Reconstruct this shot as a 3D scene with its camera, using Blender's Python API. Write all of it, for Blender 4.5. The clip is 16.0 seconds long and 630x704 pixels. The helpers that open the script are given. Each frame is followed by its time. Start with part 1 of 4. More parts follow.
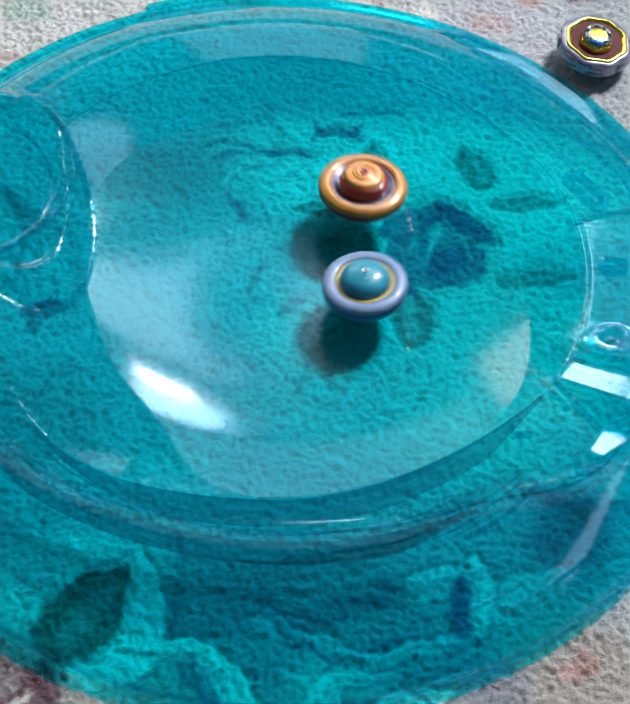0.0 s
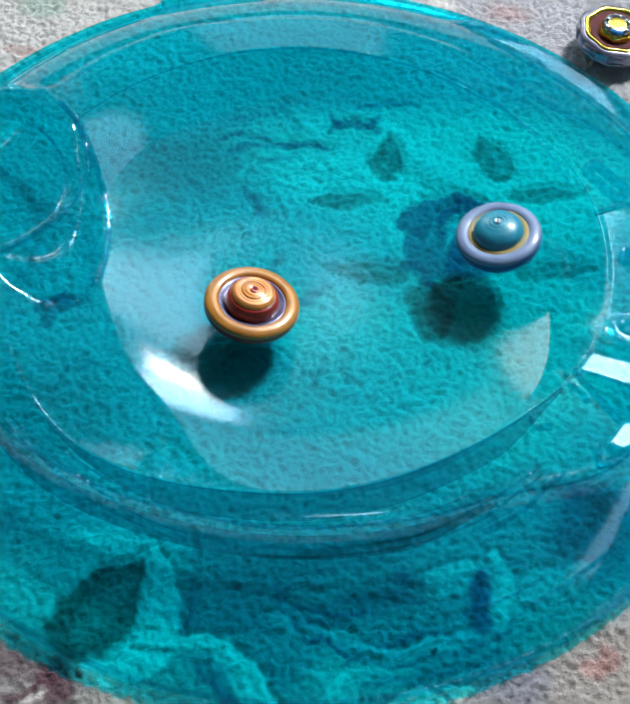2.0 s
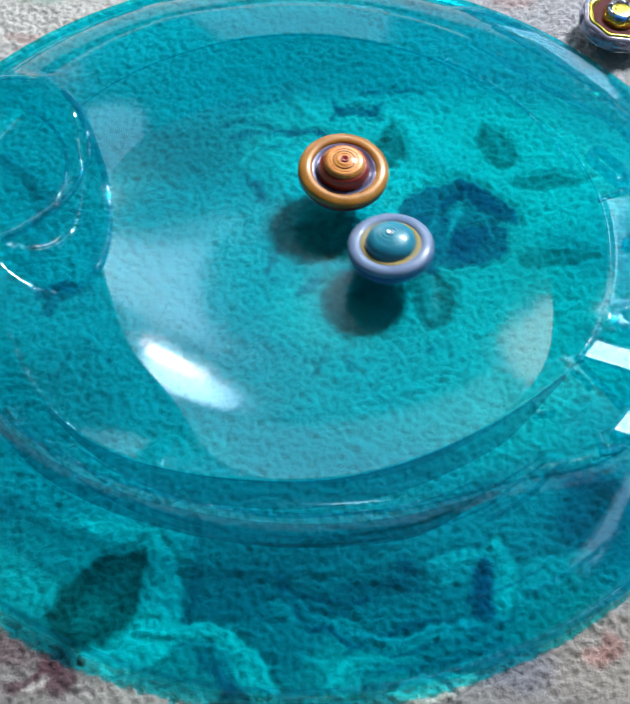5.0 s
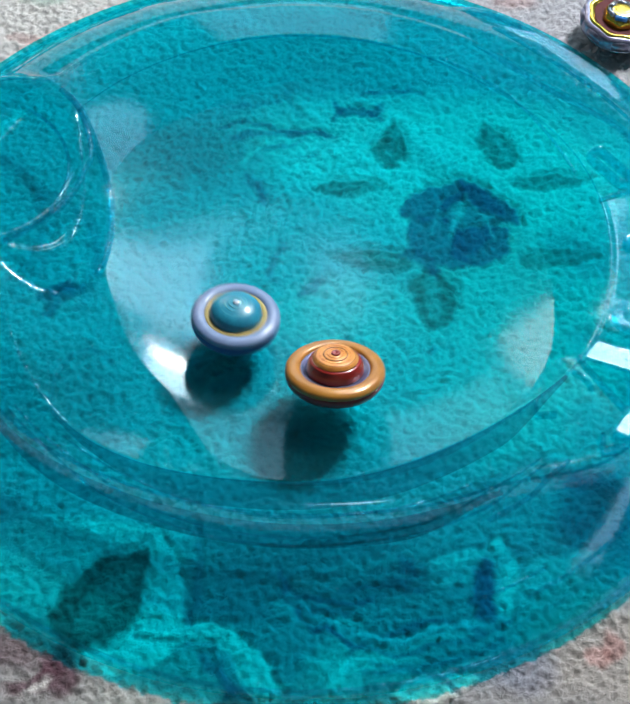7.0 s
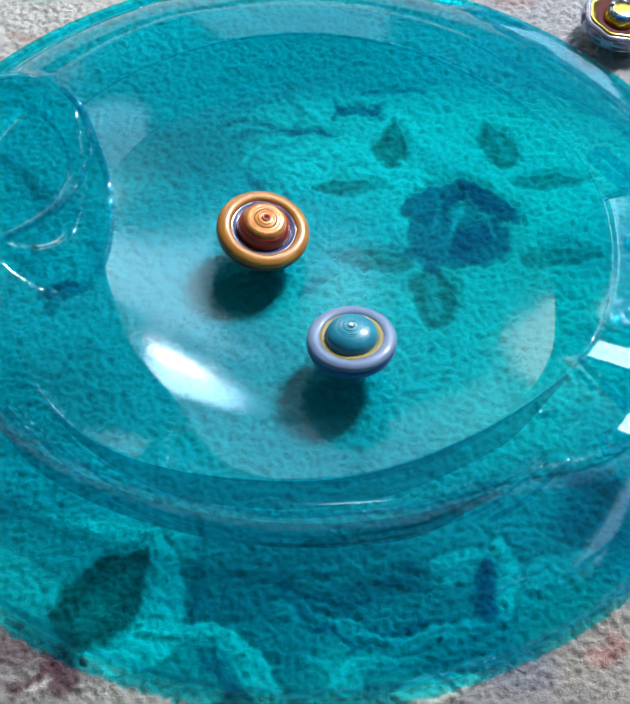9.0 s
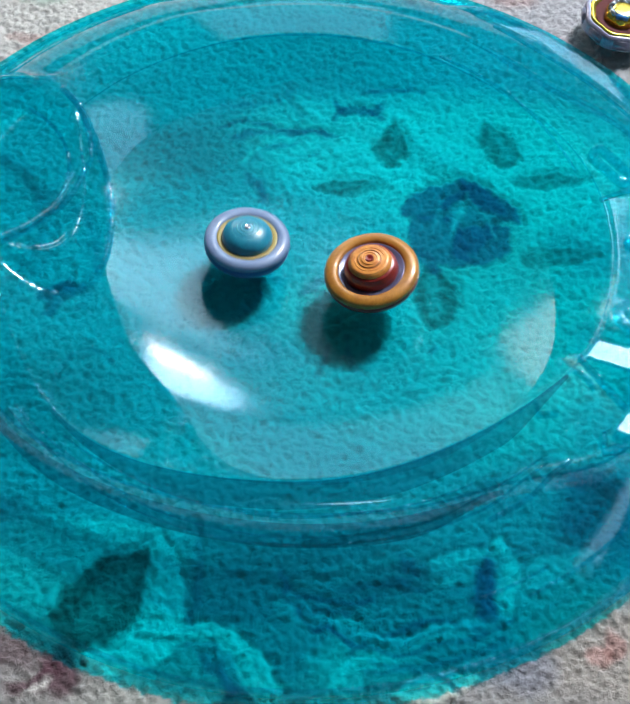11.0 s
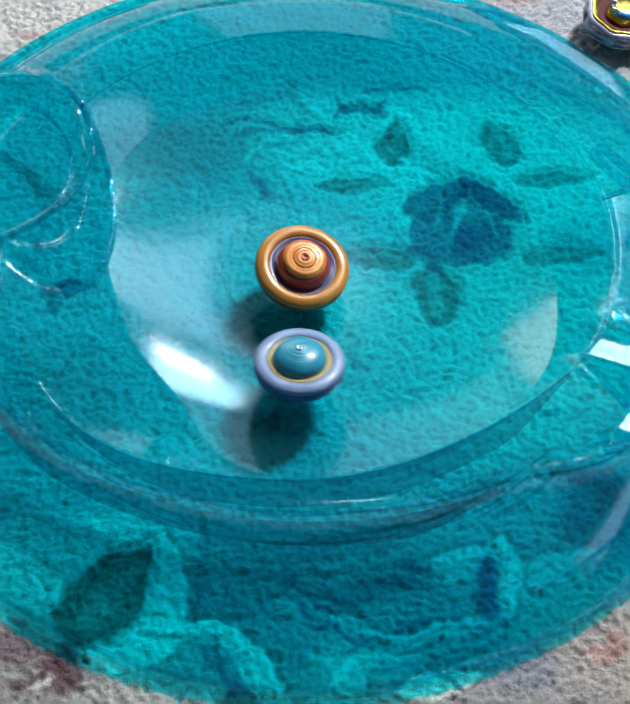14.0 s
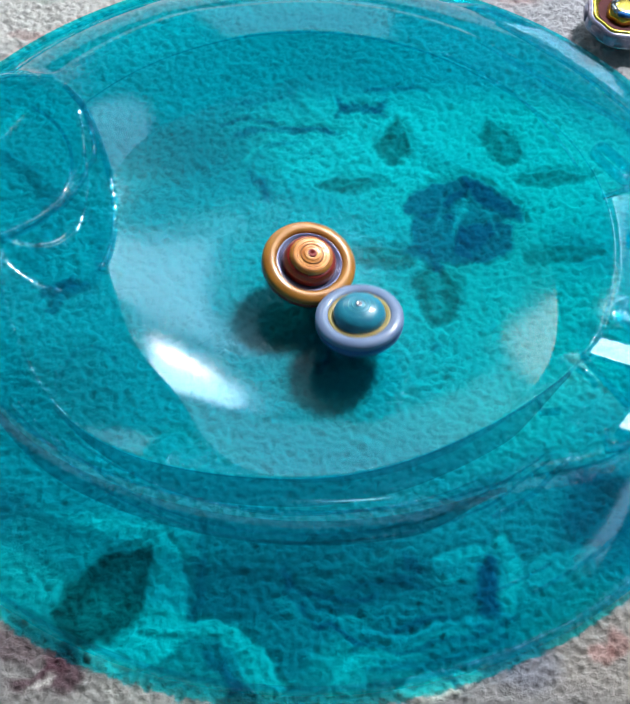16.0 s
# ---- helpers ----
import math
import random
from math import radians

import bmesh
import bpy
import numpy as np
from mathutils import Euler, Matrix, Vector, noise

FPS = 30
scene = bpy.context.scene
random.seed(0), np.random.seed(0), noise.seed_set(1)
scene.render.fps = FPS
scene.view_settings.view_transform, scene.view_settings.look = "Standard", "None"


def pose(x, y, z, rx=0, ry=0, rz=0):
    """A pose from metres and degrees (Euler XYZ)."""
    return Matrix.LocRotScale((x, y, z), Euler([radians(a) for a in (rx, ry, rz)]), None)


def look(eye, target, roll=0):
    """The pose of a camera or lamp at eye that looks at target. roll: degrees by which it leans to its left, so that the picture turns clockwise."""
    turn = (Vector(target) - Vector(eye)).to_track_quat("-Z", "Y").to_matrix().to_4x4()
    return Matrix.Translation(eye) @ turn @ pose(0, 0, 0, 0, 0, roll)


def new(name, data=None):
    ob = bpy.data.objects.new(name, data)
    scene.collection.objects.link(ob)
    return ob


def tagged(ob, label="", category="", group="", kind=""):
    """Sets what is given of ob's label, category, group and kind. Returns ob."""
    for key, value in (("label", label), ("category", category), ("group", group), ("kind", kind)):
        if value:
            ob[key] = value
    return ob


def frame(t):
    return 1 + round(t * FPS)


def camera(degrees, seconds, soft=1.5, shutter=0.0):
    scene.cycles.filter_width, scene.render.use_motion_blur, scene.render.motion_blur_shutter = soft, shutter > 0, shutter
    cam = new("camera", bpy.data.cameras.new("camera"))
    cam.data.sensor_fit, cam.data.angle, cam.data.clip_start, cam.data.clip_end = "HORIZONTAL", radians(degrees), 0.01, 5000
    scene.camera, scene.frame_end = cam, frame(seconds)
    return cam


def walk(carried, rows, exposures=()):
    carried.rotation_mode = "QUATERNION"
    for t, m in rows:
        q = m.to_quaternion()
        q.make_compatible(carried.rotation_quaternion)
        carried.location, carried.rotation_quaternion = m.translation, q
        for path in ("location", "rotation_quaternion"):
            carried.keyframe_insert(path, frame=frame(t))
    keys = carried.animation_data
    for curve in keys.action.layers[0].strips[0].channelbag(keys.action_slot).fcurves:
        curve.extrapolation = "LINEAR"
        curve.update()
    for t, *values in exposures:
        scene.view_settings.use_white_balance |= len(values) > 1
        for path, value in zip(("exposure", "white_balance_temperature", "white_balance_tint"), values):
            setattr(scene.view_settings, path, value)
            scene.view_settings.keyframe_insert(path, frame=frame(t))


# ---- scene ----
# camera and its path
cam = camera(22.0, 16.0, soft=1.4, shutter=0.4)
walk(cam, [
    (0.0, pose(0.01030, -0.53603, 0.67161, 36.819, -1.786, 1.479)),
    (0.5, pose(0.00937, -0.53785, 0.67023, 36.999, -1.704, 1.439)),
    (1.0, pose(0.01554, -0.53867, 0.67252, 36.913, -1.201, 1.598)),
    (1.5, pose(0.01620, -0.53729, 0.66738, 36.997, -0.967, 1.670)),
    (2.0, pose(0.01306, -0.53516, 0.66053, 36.989, -1.023, 1.741)),
    (2.5, pose(0.01693, -0.53548, 0.65896, 37.014, -0.671, 1.861)),
    (3.0, pose(0.01599, -0.53496, 0.65936, 36.939, -0.678, 1.863)),
    (3.5, pose(0.01631, -0.53550, 0.65827, 36.830, -0.720, 1.806)),
    (4.0, pose(0.01629, -0.53417, 0.65796, 36.635, -0.727, 1.813)),
    (6.5, pose(0.01433, -0.53413, 0.65860, 36.587, -0.765, 1.762)),
    (7.0, pose(0.01382, -0.53364, 0.65968, 36.527, -0.798, 1.757)),
    (7.5, pose(0.01369, -0.53409, 0.65923, 36.576, -0.804, 1.757)),
    (8.0, pose(0.01299, -0.53432, 0.65872, 36.614, -0.839, 1.746)),
    (8.5, pose(0.01413, -0.53403, 0.65914, 36.572, -0.737, 1.737)),
    (9.0, pose(0.01284, -0.53364, 0.65743, 36.589, -0.847, 1.735)),
    (11.5, pose(0.01437, -0.53321, 0.65831, 36.521, -0.719, 1.758)),
    (12.0, pose(0.01403, -0.53320, 0.65731, 36.490, -0.732, 1.742)),
    (12.5, pose(0.01489, -0.53344, 0.65823, 36.449, -0.628, 1.769)),
    (13.0, pose(0.01395, -0.53367, 0.65832, 36.471, -0.695, 1.756)),
    (13.5, pose(0.01422, -0.53363, 0.65829, 36.476, -0.671, 1.779)),
    (14.0, pose(0.01256, -0.53284, 0.66002, 36.368, -0.780, 1.759)),
    (14.5, pose(0.01313, -0.53320, 0.65958, 36.398, -0.712, 1.725)),
    (15.0, pose(0.01408, -0.53394, 0.65917, 36.449, -0.665, 1.782)),
    (15.5, pose(0.01293, -0.53347, 0.65815, 36.450, -0.718, 1.725)),
    (16.0, pose(0.01404, -0.53369, 0.65911, 36.441, -0.644, 1.778)),
], exposures=[(0.0, 0.05), (16.0, 0.05)])

# ---- daylight ----
SUN_ELEVATION, SUN_AZIMUTH = 50, 25
world = bpy.data.worlds.new("sky")
scene.world = world
world.use_nodes = True
sky = world.node_tree.nodes.new("ShaderNodeTexSky")
sky.sky_type, sky.sun_disc = "NISHITA", False
sky.sun_elevation, sky.sun_rotation = radians(SUN_ELEVATION), radians(SUN_AZIMUTH)
world.node_tree.links.new(sky.outputs[0], world.node_tree.nodes["Background"].inputs[0])
world.node_tree.nodes["Background"].inputs[1].default_value = 0.05

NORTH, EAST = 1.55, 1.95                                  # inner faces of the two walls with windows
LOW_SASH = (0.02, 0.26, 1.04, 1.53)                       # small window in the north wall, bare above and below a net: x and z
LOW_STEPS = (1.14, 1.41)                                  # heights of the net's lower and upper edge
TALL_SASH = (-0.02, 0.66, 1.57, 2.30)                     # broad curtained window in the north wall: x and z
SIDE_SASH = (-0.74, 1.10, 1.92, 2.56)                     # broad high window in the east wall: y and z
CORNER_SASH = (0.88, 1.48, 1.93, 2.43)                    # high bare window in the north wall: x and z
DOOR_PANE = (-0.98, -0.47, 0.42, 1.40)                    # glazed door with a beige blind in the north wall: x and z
HAZE_PANE = (-0.46, 0.19, 0.12, 1.03)                      # bluish glow added in the north wall for the mirrored haze: x and z


def window_light(name, eye, target, wide, high, power):
    """Daylight that enters through a window's opening."""
    lamp = bpy.data.lights.new(name, "AREA")
    lamp.shape, lamp.size, lamp.size_y, lamp.energy = "RECTANGLE", wide, high, power
    lamp.color = (0.95, 0.98, 1.0)
    ob = new(name, lamp)
    ob.matrix_world = look(eye, target)


def mid(a, b):
    return (a + b) / 2


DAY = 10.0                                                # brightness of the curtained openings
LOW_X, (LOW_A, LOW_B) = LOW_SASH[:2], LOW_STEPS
# the last of these is an added glow for a lit wall, no window
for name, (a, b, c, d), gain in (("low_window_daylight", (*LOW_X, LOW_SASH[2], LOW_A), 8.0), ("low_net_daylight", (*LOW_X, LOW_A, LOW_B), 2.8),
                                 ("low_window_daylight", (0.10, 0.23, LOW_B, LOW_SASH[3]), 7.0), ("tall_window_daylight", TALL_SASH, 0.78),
                                 ("door_daylight", DOOR_PANE, 0.5), ("haze_glow", HAZE_PANE, 0.15)):
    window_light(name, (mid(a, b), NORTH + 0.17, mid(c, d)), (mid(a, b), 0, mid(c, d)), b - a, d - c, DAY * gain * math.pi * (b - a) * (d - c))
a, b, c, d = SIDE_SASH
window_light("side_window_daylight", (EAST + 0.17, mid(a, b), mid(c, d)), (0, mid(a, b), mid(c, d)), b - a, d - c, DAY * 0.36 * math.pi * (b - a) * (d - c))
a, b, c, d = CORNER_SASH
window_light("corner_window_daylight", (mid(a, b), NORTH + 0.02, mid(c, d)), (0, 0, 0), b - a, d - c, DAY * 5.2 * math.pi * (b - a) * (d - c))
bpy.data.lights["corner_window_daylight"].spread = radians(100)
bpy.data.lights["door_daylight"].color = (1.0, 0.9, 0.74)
bpy.data.lights["haze_glow"].color = (0.46, 0.8, 1.0)
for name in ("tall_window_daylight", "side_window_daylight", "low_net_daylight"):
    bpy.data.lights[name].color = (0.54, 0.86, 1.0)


# ---- materials ----
def nodes_of(name):
    m = bpy.data.materials.new(name)
    m.use_nodes = True
    t = m.node_tree
    return m, t, t.nodes["Principled BSDF"]


def noise_tex(t, scale, detail=4.0, rough=0.6, coords="Object"):
    c = t.nodes.new("ShaderNodeTexCoord")
    n = t.nodes.new("ShaderNodeTexNoise")
    n.inputs["Scale"].default_value, n.inputs["Detail"].default_value, n.inputs["Roughness"].default_value = scale, detail, rough
    t.links.new(c.outputs[coords], n.inputs["Vector"])
    return n


def bump(t, bsdf, height, strength, distance):
    b = t.nodes.new("ShaderNodeBump")
    b.inputs["Strength"].default_value, b.inputs["Distance"].default_value = strength, distance
    t.links.new(height, b.inputs["Height"])
    t.links.new(b.outputs[0], bsdf.inputs["Normal"])
    return b


def mottled(name, dark, light, scale, rough=0.5, metal=0.0, grain=0.0, fine=0.0, coat=0.0):
    """A surface that varies between two colours at two scales."""
    m, t, p = nodes_of(name)
    a, b = noise_tex(t, scale), noise_tex(t, scale * 9, 3)
    mix = t.nodes.new("ShaderNodeMath")
    mix.operation = "MULTIPLY_ADD"
    t.links.new(b.outputs[0], mix.inputs[0])
    mix.inputs[1].default_value = 0.5
    t.links.new(a.outputs[0], mix.inputs[2])
    ramp = t.nodes.new("ShaderNodeValToRGB")
    ramp.color_ramp.elements[0].position, ramp.color_ramp.elements[1].position = 0.45, 1.05
    ramp.color_ramp.elements[0].color, ramp.color_ramp.elements[1].color = (*dark, 1), (*light, 1)
    t.links.new(mix.outputs[0], ramp.inputs[0])
    t.links.new(ramp.outputs[0], p.inputs["Base Color"])
    p.inputs["Roughness"].default_value, p.inputs["Metallic"].default_value = rough, metal
    p.inputs["Coat Weight"].default_value = coat
    p.inputs["Coat Roughness"].default_value = 0.12
    if grain:
        bump(t, p, b.outputs[0], grain, fine)
    return m


def clear_plastic(name, tint, gloss_rough, milk, gloss=1.0, scuff=0.0):
    """Tinted see-through plastic: each face lets a part of the light through and mirrors a part of it."""
    m = bpy.data.materials.new(name)
    m.use_nodes = True
    t = m.node_tree
    t.nodes.remove(t.nodes["Principled BSDF"])
    out = t.nodes["Material Output"]
    clear, shine, body = (t.nodes.new("ShaderNodeBsdf" + k) for k in ("Transparent", "Glossy", "Diffuse"))
    wear = noise_tex(t, 60, 5)
    ramp = t.nodes.new("ShaderNodeMapRange")
    ramp.inputs["To Min"].default_value, ramp.inputs["To Max"].default_value = gloss_rough * 0.6, gloss_rough * 1.6
    t.links.new(wear.outputs[0], ramp.inputs["Value"])
    t.links.new(ramp.outputs[0], shine.inputs["Roughness"])
    clear.inputs[0].default_value = (*tint, 1)
    body.inputs[0].default_value = (0.02, 0.42, 0.46, 1)
    shine.inputs[0].default_value = (1, 1, 1, 1)
    milky = t.nodes.new("ShaderNodeMixShader")
    milky.inputs[0].default_value = milk
    t.links.new(clear.outputs[0], milky.inputs[1])
    t.links.new(body.outputs[0], milky.inputs[2])
    facing = t.nodes.new("ShaderNodeLayerWeight")
    facing.inputs["Blend"].default_value = 0.5
    power, fres = t.nodes.new("ShaderNodeMath"), t.nodes.new("ShaderNodeMath")
    power.operation, fres.operation = "POWER", "MULTIPLY_ADD"
    power.inputs[1].default_value, fres.inputs[1].default_value, fres.inputs[2].default_value = 5.0, 0.9 * gloss, 0.036 * gloss
    t.links.new(facing.outputs["Facing"], power.inputs[0])
    t.links.new(power.outputs[0], fres.inputs[0])
    mix = t.nodes.new("ShaderNodeMixShader")
    t.links.new(fres.outputs[0], mix.inputs[0])
    t.links.new(milky.outputs[0], mix.inputs[1])
    if scuff:                                             # fine scratches left by the tops, added to spread a window haze
        haze, dull, amount = t.nodes.new("ShaderNodeBsdfGlossy"), t.nodes.new("ShaderNodeMixShader"), t.nodes.new("ShaderNodeMapRange")
        haze.inputs["Roughness"].default_value = 0.34
        haze.inputs[0].default_value = (0.8, 0.95, 1.0, 1)
        amount.inputs["To Min"].default_value, amount.inputs["To Max"].default_value = scuff * 0.5, scuff * 1.5
        t.links.new(wear.outputs[0], amount.inputs["Value"])
        t.links.new(amount.outputs[0], dull.inputs[0])
        t.links.new(milky.outputs[0], dull.inputs[1])
        t.links.new(haze.outputs[0], dull.inputs[2])
        t.links.new(dull.outputs[0], mix.inputs[1])
    t.links.new(shine.outputs[0], mix.inputs[2])
    wave = noise_tex(t, 25, 2)
    b = t.nodes.new("ShaderNodeBump")
    b.inputs["Strength"].default_value, b.inputs["Distance"].default_value = 0.06, 0.002
    t.links.new(wave.outputs[0], b.inputs["Height"])
    t.links.new(b.outputs[0], shine.inputs["Normal"])
    t.links.new(mix.outputs[0], out.inputs[0])
    return m


def rug_material():
    m, t, p = nodes_of("rug_pile")
    col = t.nodes.new("ShaderNodeAttribute")
    col.attribute_name = "pattern"
    a, b, c = noise_tex(t, 55, 5), noise_tex(t, 420, 4, 0.7), noise_tex(t, 1300, 2, 0.6)
    s = t.nodes.new("ShaderNodeMath")
    s.operation = "MULTIPLY_ADD"
    s.inputs[1].default_value = 0.25
    t.links.new(a.outputs[0], s.inputs[0])
    t.links.new(b.outputs[0], s.inputs[2])
    f = t.nodes.new("ShaderNodeMapRange")
    f.inputs["From Min"].default_value, f.inputs["From Max"].default_value = 0.4, 0.85
    f.inputs["To Min"].default_value, f.inputs["To Max"].default_value = 0.9, 1.1
    t.links.new(s.outputs[0], f.inputs["Value"])
    mul = t.nodes.new("ShaderNodeVectorMath")
    mul.operation = "SCALE"
    t.links.new(col.outputs["Color"], mul.inputs[0])
    t.links.new(f.outputs[0], mul.inputs["Scale"])
    t.links.new(mul.outputs[0], p.inputs["Base Color"])
    p.inputs["Roughness"].default_value = 1.0
    p.inputs["Specular IOR Level"].default_value = 0.05
    p.inputs["Sheen Weight"].default_value = 0.15
    add = t.nodes.new("ShaderNodeMath")
    add.operation = "MULTIPLY_ADD"
    add.inputs[1].default_value = 0.25
    t.links.new(c.outputs[0], add.inputs[0])
    t.links.new(b.outputs[0], add.inputs[2])
    bump(t, p, add.outputs[0], 0.75, 0.0020)
    return m


TEAL = clear_plastic("teal_plastic", (0.13, 0.9, 0.96), 0.07, 0.015)
TEAL_SCUFFED = clear_plastic("teal_plastic_scuffed", (0.13, 0.9, 0.96), 0.09, 0.015, 1.0, 0.003)
TEAL_WALL = clear_plastic("teal_plastic_thick", (0.13, 0.9, 0.96), 0.07, 0.03)
TEAL_UNDER = clear_plastic("teal_plastic_underside", (0.13, 0.9, 0.96), 0.3, 0.015, 0.1)
TEAL_CLOUDY = clear_plastic("teal_plastic_cloudy", (0.13, 0.85, 0.9), 0.3, 0.13, 0.0)
RUG = rug_material()
WALL = mottled("wall_paint", (0.11, 0.14, 0.16), (0.15, 0.18, 0.2), 3, 0.9, grain=0.1, fine=0.002)
CEILING = mottled("ceiling_paint", (0.05, 0.065, 0.075), (0.08, 0.1, 0.11), 3, 0.95)
WOOD = mottled("floor_wood", (0.16, 0.09, 0.05), (0.3, 0.19, 0.11), 6, 0.5)
FRAME = mottled("window_frame_paint", (0.7, 0.7, 0.68), (0.8, 0.8, 0.79), 8, 0.5)
GOLD = mottled("orange_gold_plastic", (0.28, 0.095, 0.012), (0.52, 0.22, 0.03), 90, 0.4, 0.1, coat=0.4)
AMBER = mottled("bright_gold_plastic", (0.5, 0.12, 0.02), (0.78, 0.34, 0.06), 300, 0.4, 0.1, coat=0.4)
MAROON = mottled("maroon_plastic", (0.16, 0.007, 0.007), (0.32, 0.022, 0.014), 120, 0.3, coat=0.4)
PLUM = mottled("plum_metal", (0.07, 0.07, 0.13), (0.15, 0.15, 0.27), 120, 0.3, 0.3, coat=0.5)
LAVENDER = mottled("lavender_plastic", (0.11, 0.16, 0.31), (0.19, 0.26, 0.42), 110, 0.45, 0.0, coat=0.3)
NAVY = mottled("navy_plastic", (0.03, 0.06, 0.2), (0.07, 0.13, 0.34), 90, 0.4, 0.1)
YELLOW = mottled("yellow_plastic", (0.24, 0.17, 0.04), (0.38, 0.29, 0.08), 90, 0.5)
CYAN = mottled("cyan_plastic", (0.007, 0.13, 0.24), (0.017, 0.28, 0.4), 110, 0.4, 0.0, coat=0.3)
SILVER = mottled("silver_metal", (0.35, 0.36, 0.42), (0.62, 0.62, 0.66), 200, 0.25, 0.9)
DARK = mottled("dark_plastic", (0.012, 0.012, 0.016), (0.04, 0.04, 0.05), 90, 0.45)
BRONZE = mottled("bronze_plastic", (0.2, 0.06, 0.015), (0.4, 0.15, 0.03), 200, 0.4, 0.1)
TURQUOISE = mottled("turquoise_plastic", (0.02, 0.2, 0.28), (0.05, 0.36, 0.42), 160, 0.35)
BRASS = mottled("brass_foil", (0.5, 0.36, 0.04), (0.9, 0.72, 0.16), 260, 0.2, 0.9)
LILAC = mottled("lilac_plastic", (0.13, 0.11, 0.2), (0.42, 0.4, 0.5), 160, 0.3, 0.6, coat=0.4)
BLUE = mottled("blue_plastic", (0.01, 0.12, 0.4), (0.03, 0.22, 0.6), 200, 0.3)
RED = mottled("dark_red_plastic", (0.05, 0.003, 0.006), (0.1, 0.008, 0.014), 160, 0.8)


# ---- mesh helpers ----
def part(name, bm, material, parent=None, label="", smooth=True):
    """Links a bmesh as one mesh object under a thing or part."""
    me = bpy.data.meshes.new(name)
    bmesh.ops.recalc_face_normals(bm, faces=bm.faces)
    for f in bm.faces:
        f.smooth = smooth
    bm.to_mesh(me)
    bm.free()
    me.materials.append(material)
    ob = new(name, me)
    if parent:
        ob.parent = parent
    return tagged(ob, label)


def box(x0, x1, y0, y1, z0, z1, bevel=0.0):
    bm = bmesh.new()
    bmesh.ops.create_cube(bm, size=1)
    for v in bm.verts:
        v.co = Vector(((x0 + x1) / 2 + v.co.x * (x1 - x0), (y0 + y1) / 2 + v.co.y * (y1 - y0), (z0 + z1) / 2 + v.co.z * (z1 - z0)))
    if bevel:
        bmesh.ops.bevel(bm, geom=bm.edges[:], offset=bevel, segments=2, affect="EDGES")
    return bm


def lathe(profile, n=96, wobble=0.0, lobes=8):
    """A closed ring or cap turned round the z axis from (radius, height) pairs; wobble gives its rim lobes."""
    bm = bmesh.new()
    rings = []
    for r, z in profile:
        if r < 1e-6:
            rings.append([bm.verts.new((0, 0, z))])
        else:
            rings.append([bm.verts.new(((r + wobble * math.cos(lobes * a) * r) * math.cos(a), (r + wobble * math.cos(lobes * a) * r) * math.sin(a), z))
                          for a in (2 * math.pi * i / n for i in range(n))])
    for p, q in zip(rings, rings[1:]):
        for i in range(n):
            j = (i + 1) % n
            if len(p) == 1 and len(q) > 1:
                bm.faces.new((p[0], q[i], q[j]))
            elif len(q) == 1 and len(p) > 1:
                bm.faces.new((p[i], q[0], p[j]))
            elif len(p) > 1:
                bm.faces.new((p[i], q[i], q[j], p[j]))
    return bm


def arc_profile(points, steps=5):
    """Rounds a polyline of (radius, height) pairs with a smooth curve through it."""
    return [(max(r, 0.0), z) for r, z in smooth_path(points, steps)]


def smooth_path(points, steps=5):
    """A smooth curve through a few points of the plan."""
    out = []
    for i in range(len(points) - 1):
        p0, p1, p2, p3 = (Vector(points[min(max(k, 0), len(points) - 1)]) for k in (i - 1, i, i + 1, i + 2))
        for u in (k / steps for k in range(steps)):
            out.append(tuple(0.5 * (2 * p1 + (p2 - p0) * u + (2 * p0 - 5 * p1 + 4 * p2 - p3) * u * u + (3 * p1 - p0 - 3 * p2 + p3) * u ** 3)))
    return out + [tuple(points[-1])]


# ---- the room ----
def join_boxes(boxes, bevel=0.0):
    out = bmesh.new()
    for b in boxes:
        piece = box(*b, bevel)
        me = bpy.data.meshes.new("piece")
        piece.to_mesh(me)
        out.from_mesh(me)
        bpy.data.meshes.remove(me)
        piece.free()
    return out


def sash(name, label, x0, x1, z0, z1, m, bar=0.0):
    """A painted window frame, with a cross bar of that height if any, x along the wall, at the pose m."""
    win = tagged(new(name), label, "window", kind="structure")
    win.matrix_world = m
    t, mz = 0.03, z0 + (z1 - z0) * 0.48
    bars = [("frame_side", (x0, x0 + t, z0, z1)), ("frame_side", (x1 - t, x1, z0, z1)), ("frame_head", (x0 + t, x1 - t, z1 - t, z1)), ("frame_sill", (x0 + t, x1 - t, z0, z0 + t))]
    if bar:
        bars.append(("transom", (x0 + t, x1 - t, mz - bar / 2, mz + bar / 2)))
    for part_name, b in bars:
        part(part_name, box(b[0], b[1], 0, 0.05, b[2], b[3], 0.005), FRAME, win, smooth=False)


